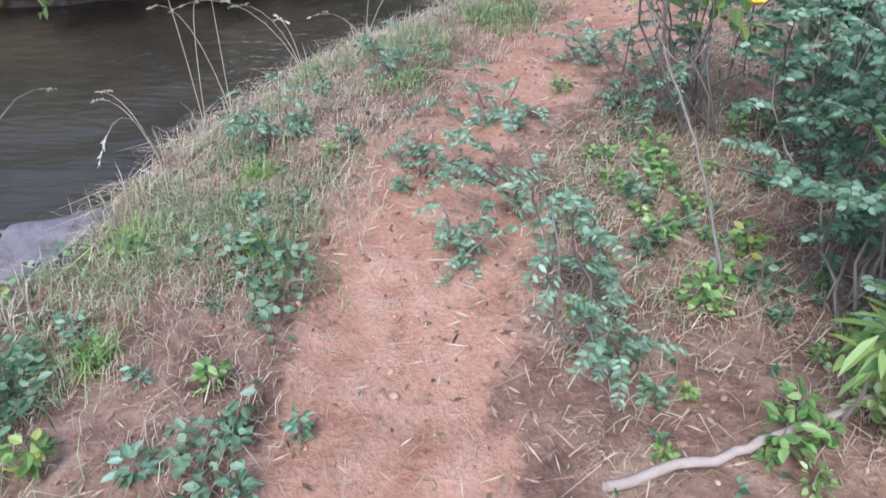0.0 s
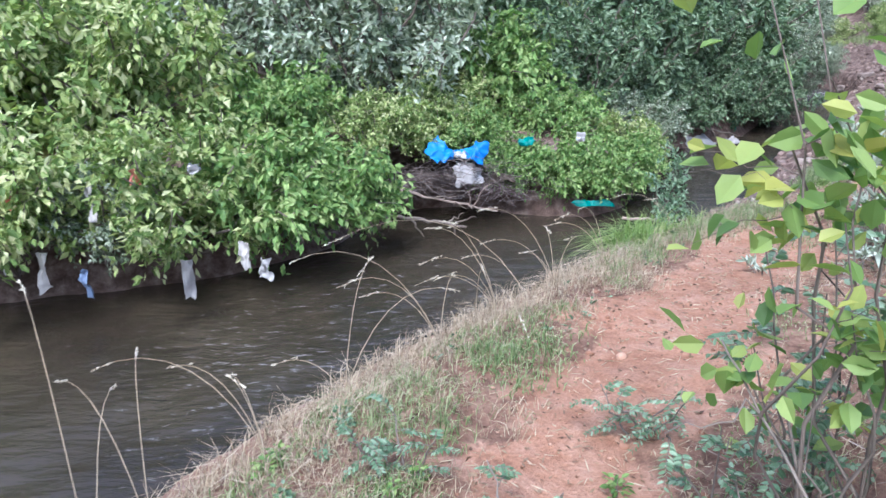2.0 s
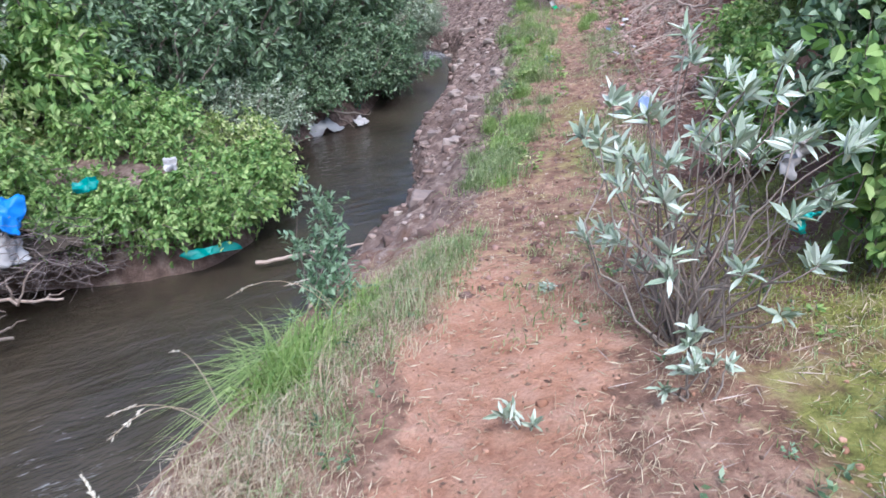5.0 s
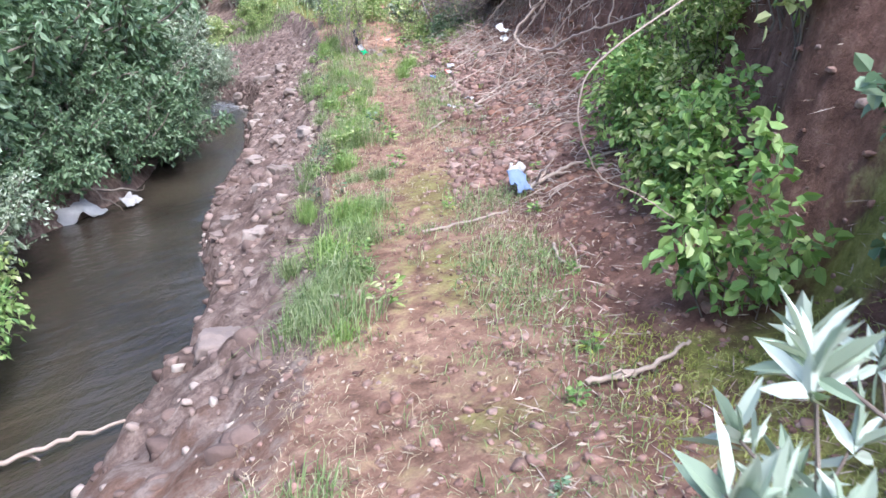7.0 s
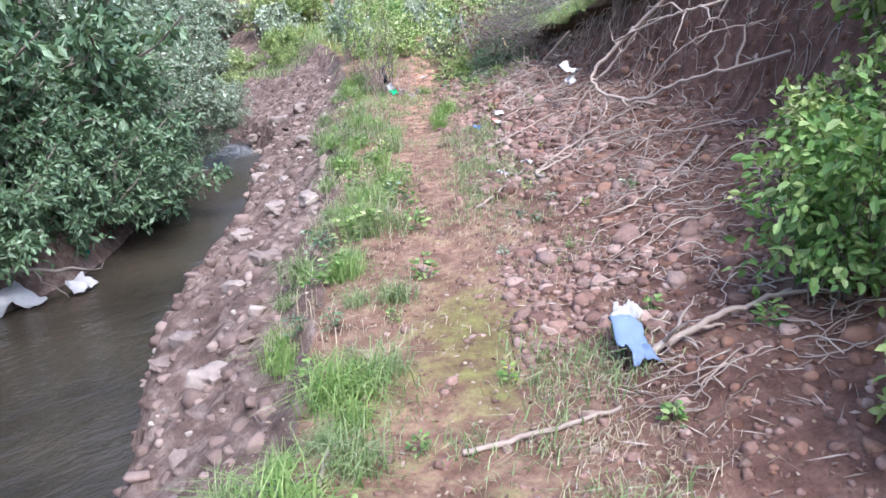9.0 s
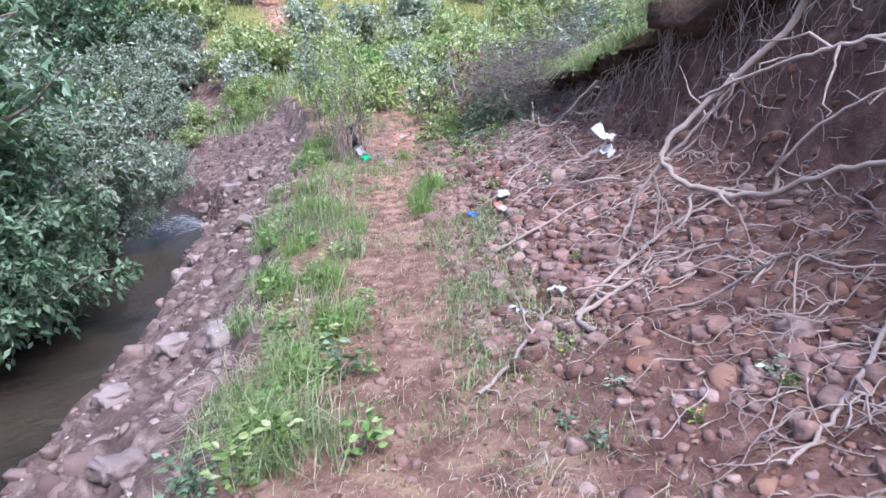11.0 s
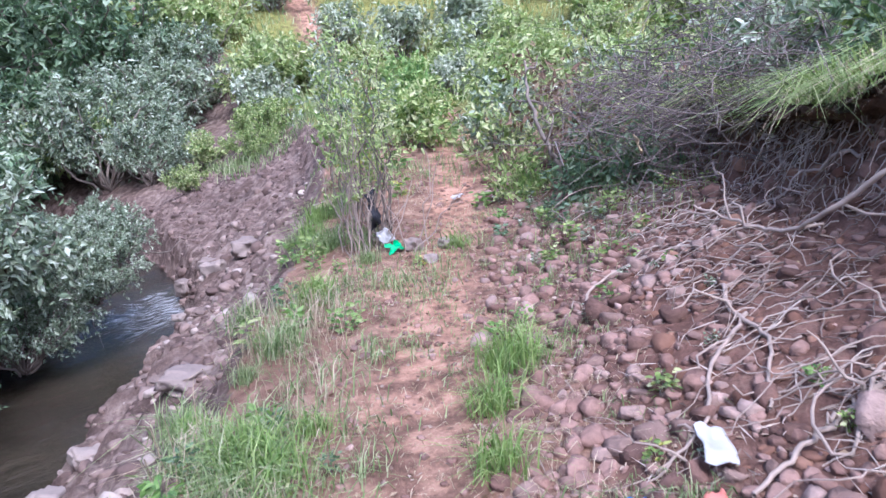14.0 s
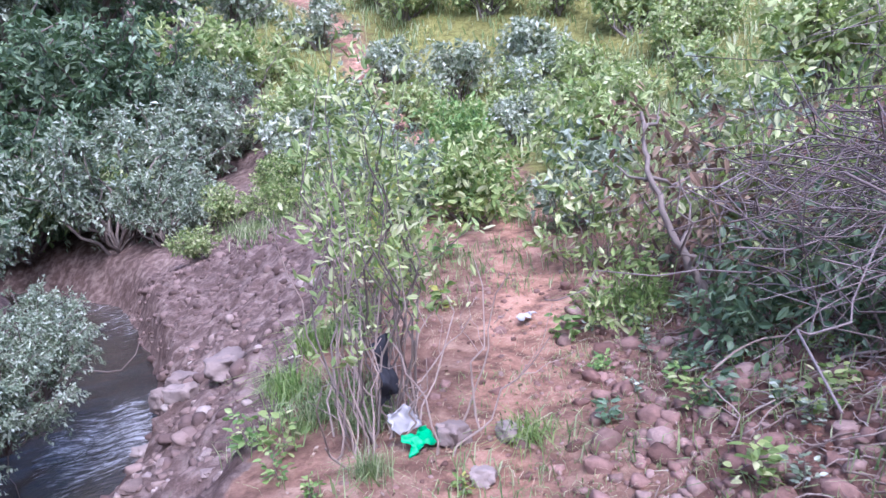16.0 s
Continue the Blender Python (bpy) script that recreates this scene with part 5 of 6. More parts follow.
# ---- stones ----
def stone_mesh(seed, rings=5, sides=8):
    r = np.random.default_rng(seed)
    v = [(0, 0, 1.0)]
    for i in range(1, rings):
        a = math.pi * i / rings
        for j in range(sides):
            b = 2 * math.pi * (j + 0.5 * (i % 2)) / sides
            v.append((math.sin(a) * math.cos(b), math.sin(a) * math.sin(b), math.cos(a)))
    v.append((0, 0, -1.0))
    v = np.array(v) * (1 + r.normal(size=(len(v), 1)) * 0.1)
    for _ in range(7):
        way = unit(r.normal(size=3))
        v = v - way * np.maximum(v @ way - r.uniform(0.45, 0.8), 0)[:, None]
    v = v * 1.2
    v = np.sign(v) * np.abs(v) ** 0.85 * np.array([1.0, r.uniform(0.65, 0.95), r.uniform(0.45, 0.75)])
    f = [(0, 1 + j, 1 + (j + 1) % sides) for j in range(sides)]
    for i in range(rings - 2):
        for j in range(sides):
            a, b = 1 + i * sides + j, 1 + i * sides + (j + 1) % sides
            f += [(a, a + sides, b + sides), (a, b + sides, b)]
    last = len(v) - 1
    f += [(last, 1 + (rings - 2) * sides + (j + 1) % sides, 1 + (rings - 2) * sides + j) for j in range(sides)]
    return v, np.array(f)


SHAPES = [stone_mesh(k) for k in range(8)]
STONE_MESHES = [mesh_from("stone", v, f, STONE, True) for v, f in SHAPES]


def euler_rows(n):
    """Random turns, mostly about the upright axis."""
    a, b = rng.uniform(0, 6.283, n), rng.normal(size=n) * 0.25
    ca, sa, cb, sb = np.cos(a), np.sin(a), np.cos(b), np.sin(b)
    z = np.zeros(n)
    return np.stack([np.stack([ca, -sa * cb, sa * sb], 1), np.stack([sa, ca * cb, -ca * sb], 1), np.stack([z, sb, cb], 1)], 1)


def stone_field(name, P, size, mat, label, sink=0.25):
    """Many small stones, joined."""
    n = len(P)
    R, z = euler_rows(n), height(P)
    vs, fs, o = [], [], 0
    pick = rng.integers(0, 8, n)
    for k in range(8):
        m = np.where(pick == k)[0]
        if not len(m):
            continue
        v, f = SHAPES[k]
        w = np.einsum("nij,vj->nvi", R[m], v) * size[m][:, None, None]
        w += np.column_stack([P[m], z[m] + size[m] * (0.5 - sink)])[:, None]
        vs.append(w.reshape(-1, 3))
        fs.append((f[None] + (o + np.arange(len(m)) * len(v))[:, None, None]).reshape(-1, 3))
        o += len(m) * len(v)
    return tagged(put(name, mesh_from(name, np.concatenate(vs), np.concatenate(fs), mat, True)), label, "stones", kind="stuff")


def scree(n, s0, s1, lo, hi, power=1.0):
    s, u = rng.uniform(s0, s1, n), rng.uniform(0, 1, n) ** power
    return at(s, lo + (hi - lo) * u)


P = np.concatenate([scree(3400, 12.6, 23.5, 0.4, 2.2, 1.5), scree(2200, 12.0, 17, 0.3, 1.5, 1.3)])
P = P[fbm(P, 0.9, 3, 31) > -0.3]
stone_field("scree_stones", P, np.clip(rng.lognormal(-3.8, 0.45, len(P)), 0.01, 0.07), STONE_SMALL, "loose rounded reddish stones on the eroded slope", 0.45)
P = np.concatenate([scree(2600, 7.5, 23.5, -0.7, 1.4), scree(1000, 8, 14, 0.2, 2.0)])
stone_field("path_pebbles", P, np.clip(rng.lognormal(-4.2, 0.45, len(P)), 0.006, 0.04), STONE_SMALL, "small pebbles trodden into the path", 0.5)
s = 8 + 17 * rng.uniform(0, 1, 1300) ** 0.7
P = at(s, rim_offset(s) - rng.uniform(0.1, 3.2, 1300))
P = P[(line_distance(P, L_NEAR)[2] > 0) & (height(P) > WATER_Z - 0.02)]
stone_field("bank_pebbles", P, np.clip(rng.lognormal(-3.9, 0.55, len(P)), 0.008, 0.07), varied_material("bank_pebble", [(0.13, 0.085, 0.07), (0.24, 0.17, 0.145), (0.32, 0.245, 0.21), (0.38, 0.32, 0.28)], 0.85, 0.2, 30, bump=0.006), "small stones bedded in the muddy riverbank", 0.45)
mud_lumps = varied_material("mud_clod", [(0.09, 0.06, 0.052), (0.16, 0.11, 0.095), (0.25, 0.18, 0.155)], 0.95, 0.1, 25, bump=0.01)
s = 8.5 + 21.5 * rng.uniform(0, 1, 5600) ** 0.6
P = at(s, rim_offset(s) - rng.uniform(0.05, 1, 5600) * np.interp(s, [18, 26], [3.4, 6.0]))
P = P[(line_distance(P, L_NEAR)[2] > 0)]
stone_field("mud_clods", P, np.clip(rng.lognormal(-3.4, 0.5, len(P)), 0.012, 0.09), mud_lumps, "crumbling brown mud clods on the riverbank", 0.75)
P = scree(2200, 10.5, 23, 0.9, 3.0)
stone_field("earth_clods", P, np.clip(rng.lognormal(-3.75, 0.5, len(P)), 0.01, 0.07), varied_material("earth_clod", [(0.1, 0.05, 0.036), (0.19, 0.1, 0.07), (0.28, 0.16, 0.115)], 0.95, 0.1, 25, bump=0.01), "crumbling red earth clods on the cut slope", 0.7)

P = scree(420, 17.5, 23, 0.2, 1.2)
stone_field("path_side_stones", P, np.clip(rng.lognormal(-3.5, 0.45, len(P)), 0.012, 0.07), STONE_SMALL, "reddish stones strewn along the upper footpath", 0.4)
P, _ = strip(900, 0.6, 8.2, c(-0.55), c(1.9))
stone_field("earth_crumbs", P, np.clip(rng.lognormal(-4.9, 0.5, len(P)), 0.003, 0.025), varied_material("earth_crumb", [(0.2, 0.1, 0.065), (0.34, 0.19, 0.13), (0.45, 0.29, 0.21)], 0.95, 0.1, 40), "crumbs of red earth on the trodden path", 0.4)
# the nearest cobbles, one by one
bed = tagged(new("cobble_bed"), "bed of loose rounded reddish cobbles beside the path", "cobbles", kind="structure")
P = np.concatenate([scree(190, 12.8, 17.2, 0.45, 1.75, 1.2), scree(105, 16.5, 20.2, 0.5, 1.7, 1.2)])
Z = height(P)
for k, (x, y) in enumerate(P):
    r = float(np.clip(rng.lognormal(-3.25, 0.38), 0.022, 0.09))
    put("cobble", STONE_MESHES[k % 8], bed, m=pose(x, y, Z[k] + r * 0.16, rng.normal() * 14, rng.normal() * 14, rng.uniform(0, 360)) @ Matrix.Scale(r, 4))

MUDSTONE = varied_material("muddy_stone", [(0.15, 0.11, 0.095), (0.23, 0.175, 0.155), (0.31, 0.25, 0.225)], 0.95, 0.1, 22, per="object", bump=0.02, grain=0.75)
MUD_STONES = [mesh_from("stone", v * np.array([1, 1, 0.85]) + 0.0, f, MUDSTONE) for v, f in SHAPES]
stony = tagged(new("stony_bank"), "brown river mud with bedded grey and reddish stones", "stones", kind="structure")
s = 8 + 15 * rng.uniform(0, 1, 420) ** 0.6
P = at(s, rim_offset(s) - rng.uniform(0.15, 2.6, 420))
P = P[(line_distance(P, L_NEAR)[2] > 0)][:95]
Z = height(P)
for k, (x, y) in enumerate(P):
    r = float(np.clip(rng.lognormal(-3.25, 0.5), 0.02, 0.11))
    put("stone", MUD_STONES[k % 8], stony, m=pose(x, y, Z[k] - r * 0.02, rng.normal() * 14, rng.normal() * 14, rng.uniform(0, 360)) @ Matrix.Scale(r, 4))

GREYROCK = varied_material("grey_rock", [(0.19, 0.145, 0.13), (0.26, 0.205, 0.18), (0.33, 0.27, 0.24)], 0.9, 0.2, 9, per="object", bump=0.03)


SLATE = varied_material("slate_rock", [(0.14, 0.12, 0.13), (0.2, 0.17, 0.175)], 0.9, 0.2, 14, per="object", bump=0.03, grain=0.8)


def boulder_mesh(seed, mat=GREYROCK, layers=0):
    bm = bmesh.new()
    bmesh.ops.create_icosphere(bm, subdivisions=4, radius=1)
    for v in bm.verts:
        p = v.co.copy()
        q = Vector([math.copysign(abs(k) ** 0.6, k) for k in p])
        k = noise.fractal(p * 1.3 + Vector((seed * 7.1, 0, 0)), 0.8, 2.1, 5) * 0.28
        v.co = q * (0.82 + k)
        if layers:
            ledge = math.sin(v.co.z * layers + 2 * k)
            v.co.x, v.co.y = v.co.x * (1 + 0.07 * ledge), v.co.y * (1 + 0.07 * ledge)
    me = bpy.data.meshes.new("rock")
    bm.to_mesh(me)
    bm.free()
    me.polygons.foreach_set("use_smooth", [True] * len(me.polygons))
    me.materials.append(mat)
    return me


ROCKS = [boulder_mesh(k) for k in range(4)]
SLATE_ROCK = boulder_mesh(7, SLATE, 9)
for k, (x, y, a, b, h, turn, up) in enumerate([(-1.42, 2.32, 0.36, 0.17, 0.16, 25, -0.02), (7.63, 13.9, 0.22, 0.14, 0.1, 70, 0.02), (7.45, 14.25, 0.13, 0.1, 0.09, 20, 0.02), (6.6, 13.0, 0.15, 0.11, 0.1, 10, 0.02), (6.15, 12.7, 0.11, 0.08, 0.07, 80, 0.02), (11.5, 20.1, 0.3, 0.15, 0.12, 55, 0.06), (11.3, 20.7, 0.14, 0.11, 0.11, 30, 0.04), (11.15, 20.2, 0.17, 0.11, 0.1, 120, 0.02), (11.0, 20.9, 0.15, 0.11, 0.1, 15, 0.03), (11.35, 21.7, 0.18, 0.13, 0.12, 95, 0.03), (9.6, 17.0, 0.2, 0.15, 0.09, 40, 0.0), (9.0, 17.1, 0.12, 0.1, 0.09, 0, 0.02), (8.7, 16.8, 0.16, 0.13, 0.12, 60, 0.02), (5.4, 11.6, 0.15, 0.12, 0.1, 20, 0.0), (4.0, 9.9, 0.2, 0.15, 0.13, 50, 0.0), (5.6, 12.4, 0.13, 0.1, 0.08, 110, 0.0), (11.41, 16.93, 0.085, 0.07, 0.065, 15, 0.04), (11.6, 16.8, 0.075, 0.06, 0.045, 75, 0.03), (11.3, 16.6, 0.06, 0.05, 0.045, 130, 0.02), (10.5, 21.0, 0.2, 0.14, 0.16, 20, 0.1), (10.2, 20.5, 0.15, 0.12, 0.14, 80, 0.1), (10.7, 22.0, 0.18, 0.15, 0.16, 50, 0.15), (7.0, 14.1, 0.16, 0.1, 0.09, 15, 0.02)]):
    ob = put("rock", SLATE_ROCK if k == 0 else ROCKS[k % 4], m=Matrix.LocRotScale((x, y, ground_z(x, y) + up), Euler((0.1, 0.12, radians(turn))), (a, b, h)))
    tagged(ob, "layered purple-grey rock at the river's edge" if k == 0 else "weathered grey-brown rock lying on the riverbank", "rock", "rocks on the bank")


# ---- exposed roots and sticks ----
def root_line(s0, d0, n, size, turn, lift):
    """A meandering line over the ground that starts on the bank and runs downhill, lifted here and there."""
    s, d, way, pts = s0, d0, rng.normal() * 1.2, []
    for k in range(n):
        pts.append((s, d))
        w, l = wall_offset(s)
        steep = 0.4 if w < d < w + l else 1.0
        s, d = s + math.sin(way) * size, d - math.cos(way) * size * steep
        way = way * 0.93 + rng.normal() * turn
        d = max(d, 0.5)
    q = np.array(pts)
    p = at(q[:, 0], q[:, 1])
    wave = np.abs(np.sin(np.linspace(0, math.pi * rng.uniform(1, 2.5), n) + rng.uniform(0, 0.5)))
    return np.column_stack([p, height(p) + 0.008 + wave * lift])


for k in range(95):
    s = rng.uniform(12.6, 21.5)
    w, l = wall_offset(s)
    n = int(rng.integers(12, 28))
    p = root_line(s, float(w + l * rng.uniform(-0.9, 0.9)), n, 0.055, 0.75, rng.uniform(0.02, 0.14))
    r = rng.uniform(0.0025, 0.006) if k % 7 else rng.uniform(0.007, 0.011)
    v, f = tube(p, np.linspace(r, r * 0.35, n) * (1 + 0.12 * rng.normal(size=n)), 6)
    tagged(put("exposed_root", mesh_from("exposed_root", v, f, ROOT, True)), "bare twisted tree root on the eroded earth", "root", "exposed roots")
fine_roots = []
for k in range(850):
    s = rng.uniform(11.2, 22.5)
    w, l = wall_offset(s)
    p = root_line(s, float(w + l * rng.uniform(-1.4, 0.9)), 11, 0.04, 0.55, rng.uniform(0.0, 0.05))
    fine_roots.append(tube(p, np.linspace(0.004, 0.0015, 11), 4))
v, f = join(fine_roots)
tagged(put("fine_roots", mesh_from("fine_roots", v, f, ROOT, True)), "tangle of fine bare roots on the eroded slope", "roots", kind="stuff")


def limb(name, pts, r0, r1, mat, label, category, twigs=0, group=""):
    """A crooked branch through a few places, with side twigs as parts."""
    pts = np.array(pts, float)
    u = np.linspace(0, len(pts) - 1, len(pts) * 6)
    p = np.stack([np.interp(u, np.arange(len(pts)), pts[:, i]) for i in range(3)], 1)
    ker = np.ones(5) / 5
    p = np.stack([np.convolve(np.pad(p[:, i], 2, "edge"), ker, "valid") for i in range(3)], 1)
    p[1:-1] += rng.normal(size=(len(p) - 2, 3)) * r0 * 0.35
    e = new(name)
    e.matrix_basis = pose(*p[0])
    v, f = tube(p - p[0], np.linspace(r0, r1, len(p)), 7)
    put("stem", mesh_from(name, v, f, mat, True), e)
    for k in range(twigs):
        i = int(rng.integers(2, len(p) - 2))
        w = unit(rng.normal(size=3) + unit(p[-1] - p[0]) * 0.5)
        L = np.linalg.norm(p[-1] - p[0]) * rng.uniform(0.15, 0.4)
        v, f = tube(wander(p[i] - p[0], p[i] - p[0] + w * L, 7, 0.2), np.linspace(r1 * 1.2, r1 * 0.3, 7), 5)
        put("twig", mesh_from("twig", v, f, mat, True), e)
    return tagged(e, label, category, group)


g = ground_z
limb("root_loop", [(9.16, 10.84, 1.55), (9.18, 11.09, 1.21), (9.13, 11.41, 0.93), (8.98, 11.62, 0.67), (8.96, 11.43, 0.52), (8.92, 11.04, 0.51), (8.85, 10.74, 0.64), (8.76, 10.35, 0.76), (9.0, 9.9, 0.9)], 0.019, 0.011, ROOT, "pale bare root looping out of the red earth bank", "root", 10)
limb("hanging_root", [(9.3, 10.2, 1.35), (9.06, 10.6, 1.2), (9.06, 10.86, 1.15), (9.13, 11.19, 1.06), (9.1, 11.46, 0.94)], 0.013, 0.007, ROOT, "pale root hanging down the red earth bank", "root", 7)
limb("hanging_root", [(8.86, 10.99, 0.6), (8.86, 10.77, 0.85), (8.85, 10.52, 1.01), (9.0, 10.1, 1.1)], 0.008, 0.005, ROOT, "pale root hanging down the red earth bank", "root", 5)
limb("hanging_root", [(8.5, 10.0, 0.5), (8.4, 10.46, 0.37), (8.49, 10.68, 0.4), (8.23, 10.57, 0.13), (7.97, 10.5, 0.05), (7.68, 10.41, 0.0)], 0.006, 0.003, ROOT, "thin pale root trailing down the red earth bank", "root", 6)
limb("hanging_root", [(8.49, 10.68, 0.4), (8.58, 10.89, 0.25), (8.54, 11.07, 0.1), (8.43, 11.37, 0.0)], 0.009, 0.005, ROOT, "thin pale root trailing down the red earth bank", "root", 5)
def lying(points, lift=0.02):
    return [(x, y, g(x, y) + lift) for x, y in points]


for points, r in [([(8.31, 11.62), (8.67, 11.73), (9.03, 11.73), (9.43, 11.68), (9.7, 11.5)], 0.014), ([(7.59, 11.59), (7.88, 11.65), (8.25, 11.8), (8.49, 11.87)], 0.011), ([(8.8, 10.4), (8.4, 10.3), (8.01, 10.27), (7.72, 10.28), (7.55, 10.31)], 0.013), ([(8.2, 11.4), (8.31, 11.63), (8.59, 11.6), (8.86, 11.54), (9.1, 11.35)], 0.015), ([(10.84, 14.79), (11.1, 15.04), (11.47, 14.89), (11.53, 14.55), (11.81, 14.34)], 0.009), ([(10.9, 13.2), (10.63, 13.32), (10.37, 13.38), (10.12, 13.44), (9.93, 13.46)], 0.014), ([(10.9, 14.0), (10.5, 13.95), (10.2, 13.75), (9.95, 13.8)], 0.01), ([(11.2, 14.3), (10.9, 14.1), (10.7, 13.8), (10.3, 13.6)], 0.012)]:
    limb("bare_root", lying(points, 0.03), r, r * 0.5, ROOT, "pale bare root lying across the stony slope", "root", 6, "exposed roots")
limb("hanging_root", [(11.06, 13.4, 1.0), (11.07, 13.75, 0.71), (11.16, 13.97, 0.57), (11.27, 14.2, 0.55), (11.32, 14.55, 0.62)], 0.013, 0.006, ROOT, "pale forked root hanging from the red earth bank", "root", 7)
limb("vine_stem", [(5.1, 6.75, 1.45), (4.5, 7.0, 1.3), (4.1, 7.28, 1.02), (4.06, 7.3, 0.85), (4.2, 7.3, 0.62), (4.5, 7.32, 0.5), (4.7, 7.25, 0.35)], 0.0038, 0.0025, ROOT, "pale thin climbing stem in front of the shrubs", "stem")
limb("fallen_stick", lying([(5.5, 8.45), (5.28, 8.25), (5.24, 8.13), (5.26, 8.02)], 0.03), 0.011, 0.006, ROOT, "pale forked stick on the red earth", "stick", 3, "sticks on the ground")
limb("fallen_stick", lying([(4.11, 9.04), (4.26, 9.11), (4.33, 9.14), (4.31, 8.96)], 0.03), 0.014, 0.008, ROOT, "pale forked stick at the path's edge", "stick", 3, "sticks on the ground")
limb("fallen_stick", lying([(4.58, 9.31), (4.93, 9.69), (5.2, 10.0)], 0.03), 0.011, 0.006, ROOT, "thin pale stick along the path's edge", "stick", 2, "sticks on the ground")
limb("hanging_root", [(9.3, 11.2, 1.2), (9.25, 11.5, 0.8), (9.1, 11.75, 0.5), (8.9, 11.8, g(8.9, 11.8) + 0.02)], 0.013, 0.007, ROOT, "pale root hanging down the red earth bank", "root", 5)
limb("fallen_stick", [(0.33, 1.05, 0.08), (0.7, 1.16, 0.09), (0.95, 1.25, 0.1), (1.5, 1.5, 0.16)], 0.014, 0.009, ROOT, "pale bare fallen stick on the ground", "stick", 0, "sticks on the ground")
limb("dead_branch", [(0.84, 1.75, 0.05), (0.82, 2.1, 0.3), (0.74, 2.5, 0.55), (0.65, 2.9, 0.8)], 0.006, 0.003, BARK, "dark dead branch leaning over the verge", "branch", 6)
limb("fallen_stick", [(4.2, 7.35, g(4.2, 7.35) + 0.03), (4.45, 7.2, g(4.45, 7.2) + 0.04), (4.7, 7.15, g(4.7, 7.15) + 0.04)], 0.013, 0.008, ROOT, "pale forked stick on the red earth", "stick", 3, "sticks on the ground")
limb("fallen_stick", [(5.3, 9.4, g(5.3, 9.4) + 0.02), (5.6, 9.25, g(5.6, 9.25) + 0.02), (5.9, 9.1, g(5.9, 9.1) + 0.02)], 0.012, 0.008, ROOT, "pale straight stick lying across the path", "stick", 1, "sticks on the ground")
limb("fallen_stick", [(6.2, 9.25, g(6.2, 9.25) + 0.03), (6.5, 9.1, g(6.5, 9.1) + 0.06), (6.85, 8.9, g(6.85, 8.9) + 0.04)], 0.018, 0.01, ROOT, "pale root end among rubbish on the slope", "root", 8)
limb("fallen_stick", [(9.1, 12.9, g(9.1, 12.9) + 0.03), (9.4, 12.7, g(9.4, 12.7) + 0.04), (9.8, 12.6, g(9.8, 12.6) + 0.04)], 0.012, 0.006, ROOT, "pale dry stick on the stones", "stick", 4, "sticks on the ground")
limb("tree_stump_stem", [(12.86, 16.6, g(12.86, 16.6) - 0.02), (12.74, 16.66, 0.5), (12.66, 16.72, 0.72), (12.7, 16.95, 1.1), (12.85, 17.1, 1.4)], 0.026, 0.01, BARK, "crooked dark young tree stem on the bank", "tree", 5)
limb("leaning_limb", [(8.2, 21.2, -0.9), (9.0, 21.0, -0.55), (9.7, 20.8, -0.5), (10.25, 20.6, -0.38), (10.4, 21.5, -0.35)], 0.03, 0.008, BARK, "dark tree limb leaning out over the river", "branch", 5)
limb("leaning_limb", [(8.2, 20.6, -0.9), (9.0, 20.4, -0.65), (9.95, 20.25, -0.56)], 0.025, 0.008, BARK, "dark tree limb leaning out over the river", "branch", 4)
limb("leaning_limb", [(8.4, 21.8, -0.8), (9.1, 21.5, -0.6), (9.75, 21.2, -0.55)], 0.025, 0.008, BARK, "dark tree limb leaning out over the river", "branch", 4)
limb("driftwood", [(-0.7, 10.1, -0.95), (-0.1, 10.0, -0.98), (0.5, 9.9, -1.08)], 0.03, 0.012, BARK, "dark driftwood branch caught at the water", "branch", 6)
limb("driftwood", [(-0.4, 10.4, -0.7), (0.2, 10.15, -0.8), (0.9, 10.1, -0.95)], 0.022, 0.01, ROOT, "pale driftwood branch caught at the water", "branch", 6)
limb("driftwood", [(4.6, 15.2, -1.0), (5.2, 15.25, -0.85), (6.0, 15.4, -1.1)], 0.03, 0.015, BARK, "dark driftwood branch caught at the water", "branch", 6)
limb("driftwood", [(2.4, 10.3, -1.12), (3.0, 10.2, -1.13), (3.5, 10.15, -1.15)], 0.02, 0.01, ROOT, "reddish driftwood stick lying on the water", "branch", 1)


def brush_pile(x, y, z, size, count, label, mat=BARK):
    e = new("brush_pile")
    e.matrix_basis = pose(x, y, z)
    for k in range(count):
        a = rng.normal(size=3) * np.array([0.35, 0.35, 0.18]) * size
        w = unit(rng.normal(size=3) * np.array([1, 1, 0.35]) + np.array([-0.5, 0.2, 0]))
        v, f = tube(wander(a - w * size * 0.5, a + w * size * 0.5, 8, 0.18), np.linspace(0.0038, 0.0014, 8), 4)
        put("twig", mesh_from("twig", v, f, mat, True), e)
    return tagged(e, label, "brush pile", "piles of dead twigs")


